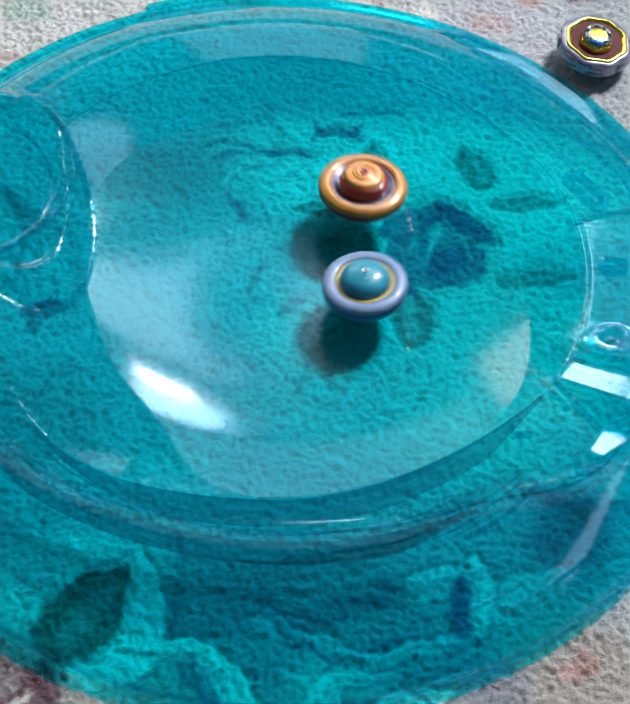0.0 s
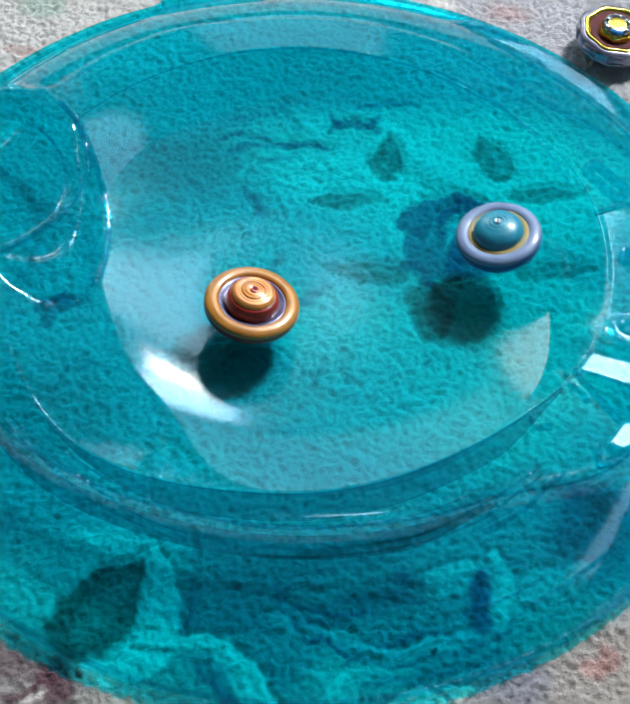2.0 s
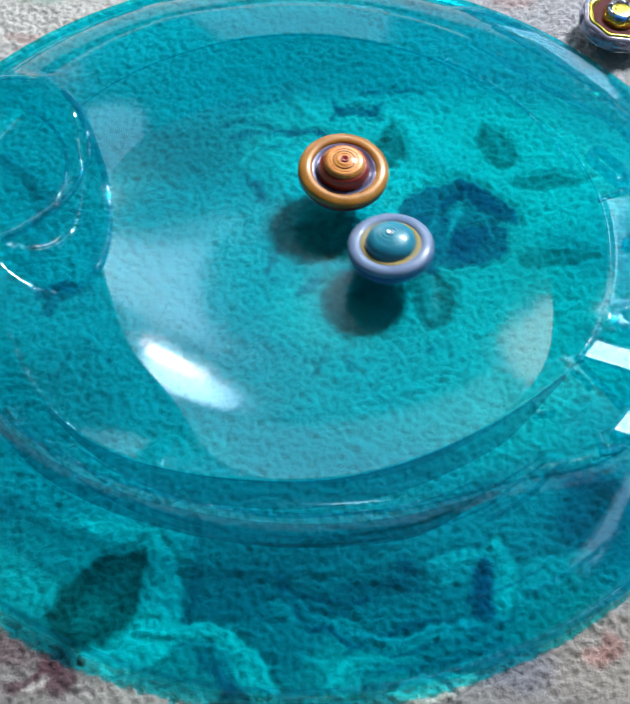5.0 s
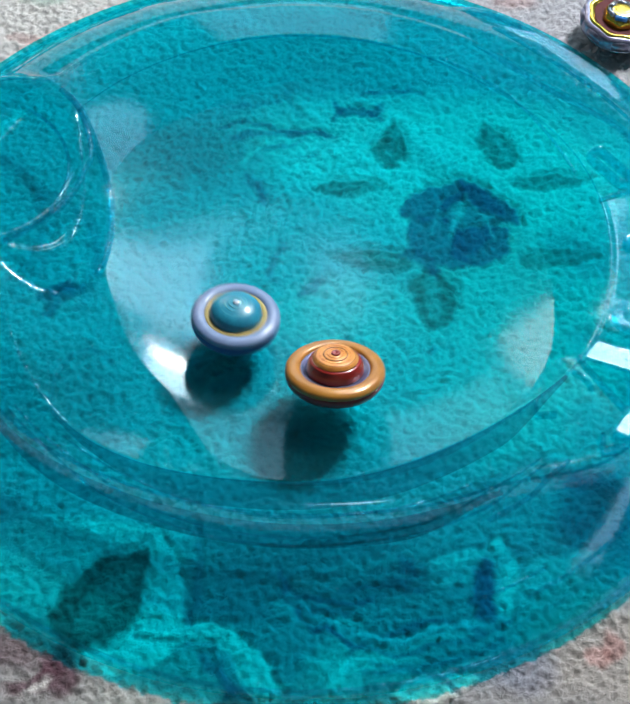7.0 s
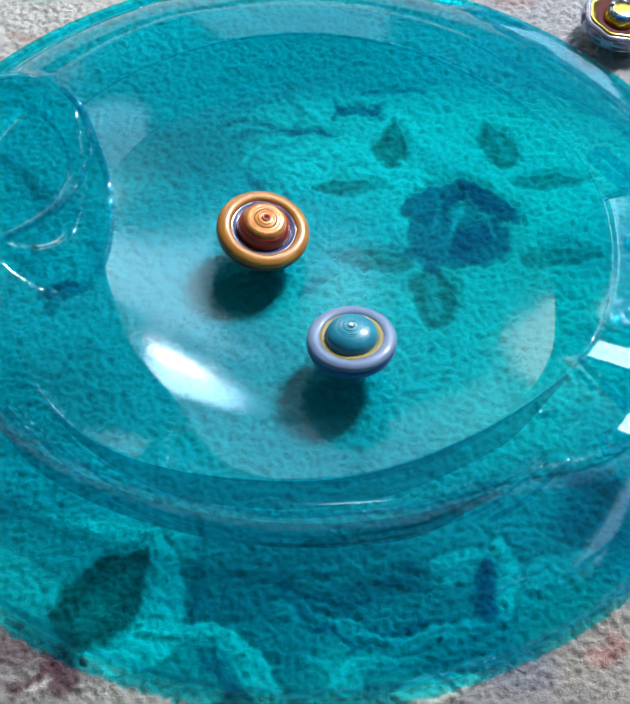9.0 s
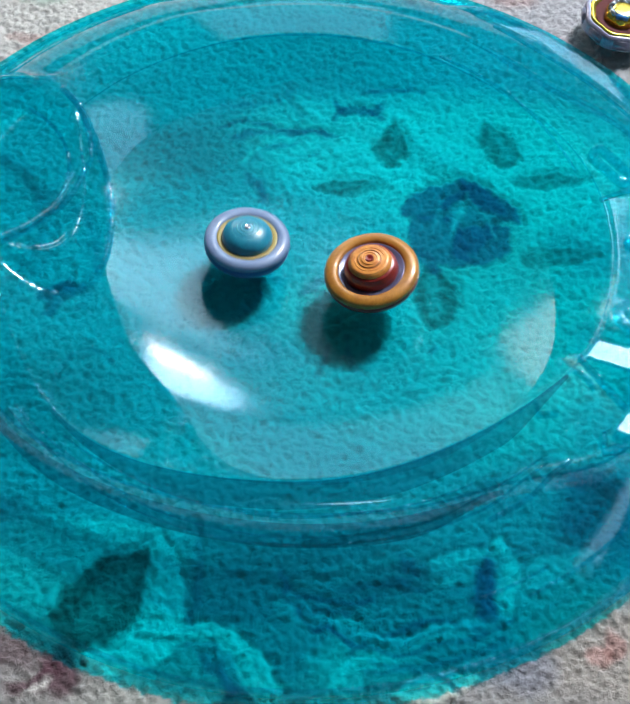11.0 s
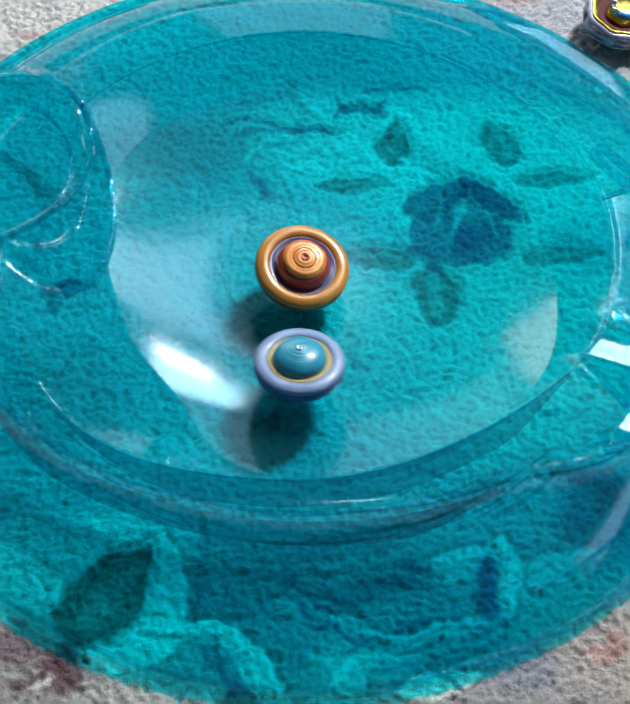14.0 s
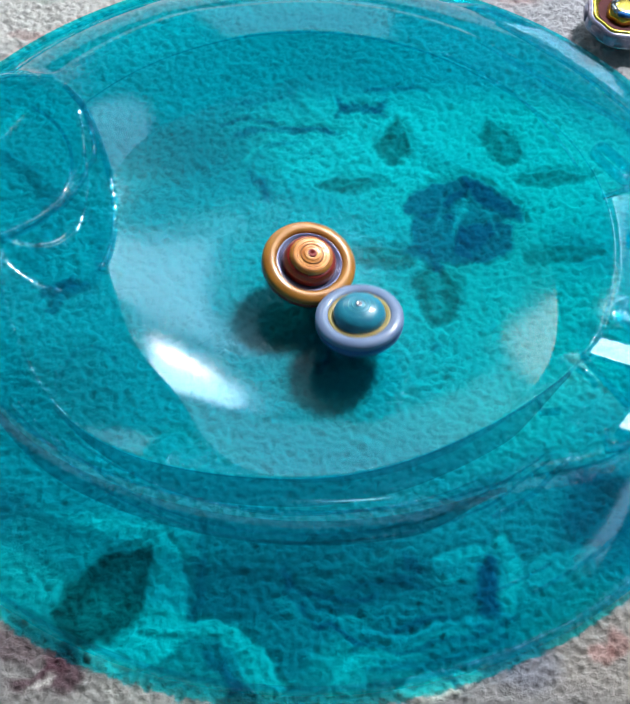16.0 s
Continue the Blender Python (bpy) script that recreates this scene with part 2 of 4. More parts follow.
def room():
    X0, X1, Y0, Y1, Z0, H = -1.7, EAST, -2.0, NORTH, -0.014, 2.6
    tagged(part("floor", box(X0 - 0.1, X1 + 0.2, Y0 - 0.1, Y1 + 0.2, -0.12, Z0), WOOD), "brown wooden floor under the rug", "floor", kind="structure")
    tagged(part("ceiling", box(X0 - 0.1, X1 + 0.2, Y0 - 0.1, Y1 + 0.2, H, H + 0.1), CEILING), "plain dark blue-grey ceiling", "ceiling", kind="structure")
    for name, b in (("wall_west", (X0 - 0.1, X0, Y0, Y1)), ("wall_south", (X0 - 0.1, X1 + 0.2, Y0 - 0.1, Y0))):
        tagged(part(name, box(*b, Z0, H), WALL, smooth=False), "plain blue-grey painted wall", "wall", kind="structure")
    p, q, w, k, v = LOW_SASH, TALL_SASH, DOOR_PANE, CORNER_SASH, HAZE_PANE
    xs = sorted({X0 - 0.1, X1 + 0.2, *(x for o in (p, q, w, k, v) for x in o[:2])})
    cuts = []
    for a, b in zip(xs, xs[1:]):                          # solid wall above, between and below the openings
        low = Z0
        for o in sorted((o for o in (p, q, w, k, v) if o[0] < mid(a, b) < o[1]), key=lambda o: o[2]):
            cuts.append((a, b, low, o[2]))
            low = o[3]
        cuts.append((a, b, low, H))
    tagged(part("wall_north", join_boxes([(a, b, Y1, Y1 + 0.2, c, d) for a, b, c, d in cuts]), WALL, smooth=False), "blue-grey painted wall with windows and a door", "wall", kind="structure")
    r = SIDE_SASH
    cuts = [(Y0, r[0], Z0, H), (r[0], r[1], Z0, r[2]), (r[0], r[1], r[3], H), (r[1], Y1, Z0, H)]
    tagged(part("wall_east", join_boxes([(X1, X1 + 0.2, a, b, c, d) for a, b, c, d in cuts]), WALL, smooth=False), "blue-grey painted wall with a window", "wall", kind="structure")
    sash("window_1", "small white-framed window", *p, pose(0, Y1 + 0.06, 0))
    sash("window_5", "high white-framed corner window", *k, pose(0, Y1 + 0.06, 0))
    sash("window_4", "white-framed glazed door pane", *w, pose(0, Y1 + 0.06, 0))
    sash("haze_pane", "white-framed pane added for the haze mirrored in the dish", *v, pose(0, Y1 + 0.06, 0))
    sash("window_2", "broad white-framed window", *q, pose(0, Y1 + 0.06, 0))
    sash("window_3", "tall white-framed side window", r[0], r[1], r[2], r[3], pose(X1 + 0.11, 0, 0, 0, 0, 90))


room()


# ---- the rug ----
def smooth_noise(shape, cell, rng):
    """Soft random relief in 0..1 with lumps about cell samples wide, the same in all directions."""
    g = np.fft.rfft2(rng.standard_normal(shape))
    ky, kx = np.fft.fftfreq(shape[0])[:, None], np.fft.rfftfreq(shape[1])[None]
    k = (ky * ky + kx * kx) * cell * cell
    out = np.fft.irfft2(g * np.exp(-k * 2.2), s=shape)
    return np.clip(out / out.std() * 0.22 + 0.5, 0, 1)


CREAM, STONE, SLATE = (0.6, 0.57, 0.54), (0.42, 0.425, 0.43), (0.2, 0.225, 0.25)
GREEN, MOSS, INK, WINE, ROSE = (0.13, 0.18, 0.16), (0.36, 0.44, 0.39), (0.085, 0.09, 0.18), (0.09, 0.04, 0.055), (0.42, 0.25, 0.23)


def rug():
    rng = np.random.default_rng(3)
    fine_x, fine_y = np.arange(-0.29, 0.2901, 0.0012), np.arange(-0.30, 0.3401, 0.0012)
    xs = np.concatenate([np.linspace(-1.3, -0.31, 34), fine_x, np.linspace(0.31, 1.5, 40)])
    ys = np.concatenate([np.linspace(-1.5, -0.32, 40), fine_y, np.linspace(0.37, 1.2, 30)])
    gx, gy = np.meshgrid(xs, ys)
    shape = gx.shape
    warp_x = (smooth_noise(shape, 9, rng) - 0.5) * 0.005 + (smooth_noise(shape, 2.5, rng) - 0.5) * 0.0012
    warp_y = (smooth_noise(shape, 9, rng) - 0.5) * 0.005 + (smooth_noise(shape, 2.5, rng) - 0.5) * 0.0012
    px, py = gx + warp_x, gy + warp_y
    big = smooth_noise(shape, 70, rng)[..., None]
    col = np.array(STONE) * (1 - big * 0.35) + np.array(SLATE) * big * 0.35
    groove = np.zeros(shape)

    def lay(mask, colour, strength=1.0):
        nonlocal col
        m = np.clip(mask, 0, 1)[..., None] * strength
        col = col * (1 - m) + np.array(colour) * m

    def local(x, y, angle):
        a = radians(angle)
        u, v = px - x, py - y
        return u * math.cos(a) + v * math.sin(a), -u * math.sin(a) + v * math.cos(a)

    def blob(x, y, rx, ry, colour, strength=1.0, soft=0.35):
        d = np.sqrt(((px - x) / rx) ** 2 + ((py - y) / ry) ** 2)
        lay((1 - d) / soft + 0.5, colour, strength)

    def leaf(x, y, half, wide, angle, colour, vein=None, strength=1.0):
        u, v = local(x, y, angle)
        s = np.clip(u / half, -1, 1)
        edge = wide * np.maximum(1 - s * s, 0) ** 0.7 * (1 - 0.3 * s) * (1 + 0.04 * np.sin(18 * s))
        inside = (np.abs(u) < half) * (edge * 1.25 - np.abs(v)) / 0.003
        lay(inside, colour, strength)
        carve(np.where(np.abs(u) < half, np.abs(v) - edge * 1.25, 1.0), strength)
        if vein:
            lay((np.abs(u) < half * 0.7) * (edge * 0.55 - np.abs(v + wide * 0.1)) / 0.004, vein, 0.75)

    def vine(points, wide, colour, strength=1.0):
        """A soft line of the design through a few points."""
        path = np.array(smooth_path(points, 6))
        d = np.full(shape, 1.0)
        for (x0, y0), (x1, y1) in zip(path[:-1], path[1:]):
            ex, ey = x1 - x0, y1 - y0
            u = np.clip(((px - x0) * ex + (py - y0) * ey) / (ex * ex + ey * ey + 1e-12), 0, 1)
            d = np.minimum(d, np.hypot(px - x0 - u * ex, py - y0 - u * ey))
        lay((wide - d) / 0.0022 + 0.4, colour, strength)
        carve(d - wide, strength)

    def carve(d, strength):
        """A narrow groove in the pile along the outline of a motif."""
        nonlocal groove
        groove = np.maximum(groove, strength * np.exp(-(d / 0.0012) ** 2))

    def stroke(x, y, half, wide, angle, colour, bend=0.0, strength=1.0):
        u, v = local(x, y, angle)
        v = v - bend * (u / half) ** 2
        lay((np.minimum(wide - np.abs(v), (half - np.abs(u)) * 0.6)) / 0.0025 + 0.3, colour, strength)

    # pale and dark grounds of the design
    blob(-0.149, 0.195, 0.077, 0.038, CREAM, 0.7, 0.6)
    blob(-0.020, 0.245, 0.098, 0.032, CREAM, 0.75, 0.6)
    blob(0.127, 0.207, 0.077, 0.052, (0.42, 0.41, 0.44), 0.8, 0.6)
    blob(0.091, 0.085, 0.093, 0.055, (0.64, 0.68, 0.57), 0.9, 0.5)
    blob(0.016, 0.099, 0.060, 0.035, (0.7, 0.74, 0.64), 0.85, 0.6)
    blob(-0.008, 0.020, 0.060, 0.047, (0.52, 0.55, 0.53), 0.8, 0.7)
    blob(-0.074, 0.092, 0.053, 0.020, SLATE, 0.6, 0.7)
    blob(0.109, -0.024, 0.060, 0.081, (0.56, 0.6, 0.5), 0.8, 0.5)
    blob(0.021, -0.019, 0.035, 0.026, (0.6, 0.63, 0.55), 0.8, 0.5)
    blob(0.051, -0.063, 0.053, 0.038, (0.52, 0.55, 0.5), 0.6, 0.6)
    blob(-0.053, -0.110, 0.030, 0.017, (0.44, 0.46, 0.44), 0.7, 0.5)
    blob(-0.121, -0.083, 0.035, 0.032, SLATE, 0.6, 0.6)
    blob(-0.087, -0.175, 0.051, 0.032, (0.7, 0.74, 0.63), 0.95, 0.35)
    blob(-0.063, -0.212, 0.028, 0.026, (0.55, 0.58, 0.5), 0.9, 0.4)
    blob(-0.122, -0.176, 0.026, 0.032, (0.5, 0.53, 0.47), 0.9, 0.4)
    blob(0.015, -0.192, 0.088, 0.049, SLATE, 0.75, 0.7)
    blob(0.118, -0.162, 0.047, 0.047, (0.24, 0.26, 0.3), 0.7, 0.6)
    blob(-0.004, -0.138, 0.130, 0.020, (0.3, 0.315, 0.335), 0.6, 0.6)
    blob(0.063, -0.178, 0.035, 0.026, SLATE, 0.7, 0.4)
    blob(0.035, -0.222, 0.026, 0.017, (0.5, 0.53, 0.47), 0.8, 0.5)
    blob(0.145, -0.132, 0.021, 0.026, (0.12, 0.13, 0.19), 0.8, 0.6)
    blob(0.119, -0.181, 0.026, 0.020, (0.42, 0.44, 0.42), 0.6, 0.6)
    # four browner patches along the front rim
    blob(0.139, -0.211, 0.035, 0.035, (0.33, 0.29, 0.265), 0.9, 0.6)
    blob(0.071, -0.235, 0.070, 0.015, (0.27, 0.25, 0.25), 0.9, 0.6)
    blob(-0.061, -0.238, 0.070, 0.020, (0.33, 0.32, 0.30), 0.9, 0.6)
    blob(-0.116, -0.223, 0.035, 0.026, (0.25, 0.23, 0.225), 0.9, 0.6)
    leaf(-0.069, -0.190, 0.037, 0.020, 76, (0.7, 0.74, 0.64), None, 0.9)
    # leaves
    leaf(-0.083, -0.186, 0.031, 0.015, 59, (0.075, 0.11, 0.10), (0.17, 0.235, 0.21), 0.95)
    leaf(0.106, 0.105, 0.019, 0.009, 112, GREEN, MOSS, 0.85)
    leaf(0.047, 0.102, 0.019, 0.008, 86, GREEN, MOSS, 0.85)
    leaf(0.024, 0.070, 0.022, 0.005, 2, GREEN, MOSS, 0.85)
    leaf(0.134, 0.079, 0.024, 0.005, 8, GREEN, MOSS, 0.8)
    leaf(0.036, 0.019, 0.023, 0.007, 176, GREEN, MOSS, 0.8)
    leaf(0.069, -0.006, 0.022, 0.011, -85, GREEN, MOSS, 0.9)
    leaf(0.138, 0.024, 0.023, 0.006, 7, GREEN, MOSS, 0.7)
    # dark blue flower with pale strokes
    leaf(0.072, 0.063, 0.023, 0.010, 33, INK, None, 0.8)
    leaf(0.090, 0.049, 0.026, 0.014, -92, INK, None, 0.7)
    leaf(0.072, 0.032, 0.022, 0.013, -55, INK, None, 0.75)
    leaf(0.101, 0.061, 0.025, 0.007, -44, INK, None, 0.85)
    leaf(0.096, 0.032, 0.020, 0.012, 36, INK, None, 0.8)
    stroke(0.082, 0.050, 0.015, 0.002, 73, CREAM, 0.0, 0.8)
    stroke(0.095, 0.052, 0.017, 0.001, -64, CREAM, 0.0, 0.8)
    stroke(0.072, 0.048, 0.013, 0.002, -104, (0.4, 0.42, 0.44), 0.0, 0.6)
    stroke(0.064, 0.019, 0.013, 0.004, -37, INK, -0.003, 0.7)
    # scrolls
    stroke(0.026, 0.127, 0.015, 0.003, -1, INK, 0.008, 0.75)
    stroke(-0.018, 0.110, 0.029, 0.003, 6, INK, -0.006, 0.6)
    stroke(0.045, 0.144, 0.014, 0.002, 6, INK, 0.004, 0.5)
    stroke(-0.026, 0.064, 0.012, 0.003, -55, INK, -0.003, 0.45)
    stroke(0.006, -0.003, 0.007, 0.002, 40, INK, 0.004, 0.5)
    stroke(0.068, -0.040, 0.004, 0.002, 46, INK, 0.0, 0.5)
    stroke(-0.018, 0.007, 0.012, 0.002, -82, INK, 0.004, 0.35)
    stroke(-0.012, 0.100, 0.015, 0.002, 23, INK, 0.004, 0.5)
    stroke(-0.002, 0.092, 0.009, 0.002, 19, INK, 0.003, 0.45)
    stroke(-0.033, 0.129, 0.018, 0.002, 8, INK, 0.005, 0.4)
    leaf(0.007, 0.083, 0.020, 0.005, 7, (0.74, 0.78, 0.68), None, 0.7)
    leaf(0.079, -0.164, 0.018, 0.007, 31, (0.5, 0.53, 0.5), None, 0.8)
    leaf(0.067, -0.225, 0.021, 0.006, 16, (0.62, 0.66, 0.58), None, 0.85)
    leaf(0.030, -0.221, 0.015, 0.007, 43, (0.55, 0.58, 0.52), None, 0.8)
    leaf(0.013, -0.193, 0.025, 0.005, -17, (0.42, 0.45, 0.43), None, 0.8)
    stroke(0.018, -0.186, 0.021, 0.002, -7, INK, 0.006, 0.65)
    stroke(0.018, -0.200, 0.013, 0.002, -43, INK, 0.004, 0.6)
    stroke(-0.032, -0.202, 0.014, 0.002, 2, INK, -0.006, 0.45)
    leaf(0.075, -0.201, 0.029, 0.005, 15, (0.4, 0.43, 0.42), None, 0.7)
    leaf(0.120, -0.167, 0.026, 0.007, 35, (0.4, 0.43, 0.42), None, 0.6)
    stroke(0.054, -0.168, 0.009, 0.004, 69, INK, 0.003, 0.5)
    stroke(0.089, -0.175, 0.012, 0.007, 81, INK, 0.0, 0.85)
    stroke(0.097, -0.171, 0.020, 0.005, 86, CREAM, 0.0, 0.6)
    stroke(0.006, -0.188, 0.021, 0.003, -35, INK, 0.010, 0.55)
    stroke(0.058, -0.197, 0.032, 0.002, 10, INK, -0.006, 0.6)
    stroke(0.058, -0.218, 0.021, 0.002, -7, INK, -0.005, 0.6)
    stroke(-0.020, -0.221, 0.020, 0.005, -47, (0.62, 0.66, 0.58), 0.008, 0.9)
    stroke(-0.024, -0.225, 0.013, 0.005, -68, INK, 0.004, 0.5)
    stroke(-0.053, -0.178, 0.019, 0.004, -84, (0.64, 0.68, 0.6), 0.0, 0.8)
    stroke(-0.041, -0.182, 0.016, 0.004, -84, SLATE, 0.0, 0.6)
    stroke(-0.128, -0.010, 0.010, 0.004, 21, INK, 0.003, 0.7)
    # dark red and rose dabs beyond the stadium
    blob(-0.121, -0.214, 0.014, 0.009, WINE, 0.6, 0.6)
    blob(-0.100, -0.224, 0.009, 0.012, WINE, 0.85, 0.5)
    stroke(-0.108, -0.228, 0.014, 0.005, 36, WINE, 0.004, 0.8)
    stroke(-0.109, -0.231, 0.007, 0.002, 40, CREAM, 0.0, 0.8)
    blob(-0.020, -0.236, 0.009, 0.006, WINE, 0.7, 0.6)
    blob(0.105, -0.215, 0.016, 0.012, (0.2, 0.2, 0.25), 0.7, 0.6)
    blob(0.139, -0.207, 0.006, 0.006, ROSE, 0.8, 0.5)
    blob(0.147, -0.202, 0.006, 0.008, (0.3, 0.13, 0.12), 0.6, 0.5)
    blob(-0.162, 0.177, 0.009, 0.004, ROSE, 0.5, 0.6)
    blob(-0.176, 0.178, 0.007, 0.004, ROSE, 0.5, 0.6)
    blob(-0.163, 0.220, 0.014, 0.012, MOSS, 0.9, 0.5)
    blob(-0.025, 0.233, 0.014, 0.006, ROSE, 0.6, 0.6)
    blob(0.079, 0.233, 0.009, 0.009, CREAM, 0.9, 0.6)
    blob(0.046, 0.248, 0.012, 0.009, ROSE, 0.6, 0.6)
    blob(0.120, 0.227, 0.014, 0.009, ROSE, 0.5, 0.7)
    blob(0.146, 0.252, 0.009, 0.009, ROSE, 0.7, 0.6)
    blob(0.176, 0.258, 0.009, 0.009, WINE, 0.7, 0.6)
    vine([(-0.066, -0.202), (-0.038, -0.201), (-0.019, -0.212), (-0.006, -0.230)], 0.0050, (0.62, 0.66, 0.58), 0.85)
    vine([(-0.037, -0.215), (-0.029, -0.223), (-0.023, -0.231)], 0.0030, INK, 0.50)
    vine([(0.001, -0.182), (0.014, -0.194), (0.033, -0.202), (0.057, -0.202), (0.085, -0.193), (0.095, -0.188)], 0.0022, (0.46, 0.48, 0.5), 0.80)
    vine([(0.004, -0.189), (0.018, -0.201), (0.045, -0.208), (0.075, -0.205), (0.102, -0.191)], 0.0013, INK, 0.70)
    vine([(0.029, -0.211), (0.047, -0.215), (0.073, -0.213), (0.099, -0.201)], 0.0015, INK, 0.45)
    vine([(0.097, -0.150), (0.101, -0.159), (0.102, -0.171), (0.098, -0.187)], 0.0037, (0.55, 0.58, 0.54), 0.85)
    vine([(0.092, -0.163), (0.090, -0.174), (0.089, -0.188)], 0.0043, INK, 0.80)
    vine([(0.033, -0.214), (0.025, -0.222), (0.019, -0.230)], 0.0035, (0.62, 0.66, 0.58), 0.70)
    vine([(0.003, -0.178), (0.026, -0.172), (0.051, -0.170), (0.067, -0.172)], 0.0015, (0.4, 0.43, 0.43), 0.60)
    vine([(0.026, -0.178), (0.044, -0.176), (0.061, -0.178)], 0.0013, INK, 0.45)
    vine([(-0.043, -0.149), (-0.041, -0.170), (-0.043, -0.196)], 0.0018, INK, 0.35)
    vine([(0.012, 0.122), (0.021, 0.130), (0.031, 0.130), (0.040, 0.122)], 0.0015, INK, 0.75)
    vine([(-0.052, 0.112), (-0.032, 0.117), (-0.011, 0.112), (0.014, 0.108)], 0.0018, INK, 0.60)
    vine([(0.029, 0.143), (0.045, 0.147), (0.064, 0.143)], 0.0013, INK, 0.55)
    vine([(-0.037, 0.086), (-0.025, 0.101), (-0.006, 0.105), (0.013, 0.101)], 0.0020, (0.66, 0.7, 0.62), 0.60)
    vine([(-0.023, 0.091), (-0.008, 0.090), (0.012, 0.084)], 0.0030, (0.72, 0.76, 0.66), 0.70)
    vine([(0.012, 0.117), (0.024, 0.124), (0.037, 0.117)], 0.0020, (0.72, 0.76, 0.66), 0.70)
    vine([(-0.013, 0.143), (-0.011, 0.131), (-0.002, 0.120)], 0.0015, INK, 0.35)
    vine([(-0.032, 0.077), (-0.027, 0.069), (-0.024, 0.059)], 0.0022, INK, 0.40)
    vine([(-0.017, 0.008), (-0.014, 0.017), (-0.011, 0.026)], 0.0018, INK, 0.40)
    vine([(-0.001, -0.007), (0.005, 0.001), (0.012, 0.004)], 0.0022, INK, 0.45)
    vine([(0.007, -0.057), (0.012, -0.049), (0.014, -0.041)], 0.0015, INK, 0.35)
    vine([(0.022, -0.032), (0.025, -0.048), (0.032, -0.056)], 0.0018, INK, 0.30)
    vine([(-0.070, -0.102), (-0.064, -0.097), (-0.054, -0.098), (-0.049, -0.105)], 0.0013, (0.5, 0.53, 0.5), 0.60)
    vine([(-0.131, -0.023), (-0.125, -0.012), (-0.116, -0.007)], 0.0035, INK, 0.60)
    vine([(-0.122, -0.076), (-0.118, -0.054), (-0.105, -0.048), (-0.093, -0.053)], 0.0013, INK, 0.35)
    col *= (0.9 + 0.2 * smooth_noise(shape, 1.6, rng))[..., None]
    # shade of the carved grooves, put into the colour as well
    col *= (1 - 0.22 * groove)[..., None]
    fold = np.clip(np.abs(smooth_noise(shape, 2.3, rng) - 0.5) * 5.0, 0, 1) ** 0.6          # crinkled tufts with creases between them
    pile = smooth_noise(shape, 1.5, rng) * 0.32 + fold * 0.42 + smooth_noise(shape, 3.0, rng) * 0.2 + smooth_noise(shape, 12, rng) * 0.15
    gz = -0.0044 + 0.0044 * np.clip(pile * 1.25 - 0.12 - 0.35 * groove, 0, 1)
    n, w, h = shape[0] * shape[1], shape[1], shape[0]
    me = bpy.data.meshes.new("rug")
    idx = np.arange(n).reshape(shape)
    quads = np.stack([idx[:-1, :-1], idx[:-1, 1:], idx[1:, 1:], idx[1:, :-1]], -1).reshape(-1, 4)
    me.from_pydata(np.stack([gx, gy, gz], -1).reshape(-1, 3), [], quads)
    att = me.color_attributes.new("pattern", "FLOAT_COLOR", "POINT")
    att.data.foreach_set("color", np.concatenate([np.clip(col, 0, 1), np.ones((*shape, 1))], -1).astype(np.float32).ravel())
    me.shade_smooth()
    me.materials.append(RUG)
    edge = part("rug_backing", box(-1.3, 1.5, -1.5, 1.2, -0.0135, -0.0061), WOOD)
    ob = tagged(new("rug", me), "soft cream and grey floral rug with green leaves", "rug")
    edge.parent = ob
    tagged(edge, "woven backing of the rug")


rug()

# ---- the stadium ----
BOWL_R, WALL_R, DECK_Z, BOWL_Z, BOWL_DEEP = 0.128, 0.148, 0.038, 0.0026, 0.0175
LOBE_X, LOBE_Y, LOBE_R = -0.217, 0.018, 0.1165              # the bulge that carries the side pocket
POCKET_X, POCKET_Y, POCKET_R = -0.181, 0.050, 0.053
# radii in millimetres round the bowl, by degrees: the dish's crease, the deck's inner edge and its outer edge
CREASE = {-165: 97.6, -144: 99, -127: 101, -116: 112, -105: 132, -95: 137, -60: 138, -35: 139, -26: 137, -16: 131.7, 2: 125, 20: 119, 34: 116,
          50: 120, 70: 130, 92: 131, 103: 124, 113: 121, 136: 122, 153: 118, 170: 108, 180: 103}
INNER = {-147: 154, -135: 158, -123: 157, -114: 152, -99: 146, -90: 145, -67: 142.5, -55: 142.5, -41: 146, -28: 153, -1: 155, 20: 156, 30: 154, 50: 148, 120: 148, 180: 152}
OUTER = {-150: 178, -139: 177.5, -131: 174, -123: 170, -115: 167, -108: 164.5, -93: 163, -79: 164, -64: 167, -52: 172, -40: 196, 28: 196, 40: 176, 140: 176}


def ease(a, b, x):
    u = np.clip((x - a) / (b - a), 0, 1)
    return u * u * (3 - 2 * u)


def ring(table, a):
    """A radius that swings round the bowl through a table of degrees and millimetres."""
    keys = sorted(table)
    return sum(np.interp(a + d, keys, [table[k] for k in keys], period=360) for d in (-6, -3, 0, 3, 6)) / 5000


def deck_edge(a):
    """The deck's outer radius; it is broader beside the launch gate and the side pocket."""
    return ring(OUTER, a) + 0.026 * ease(32, 24, np.abs((a - 173 + 180) % 360 - 180))


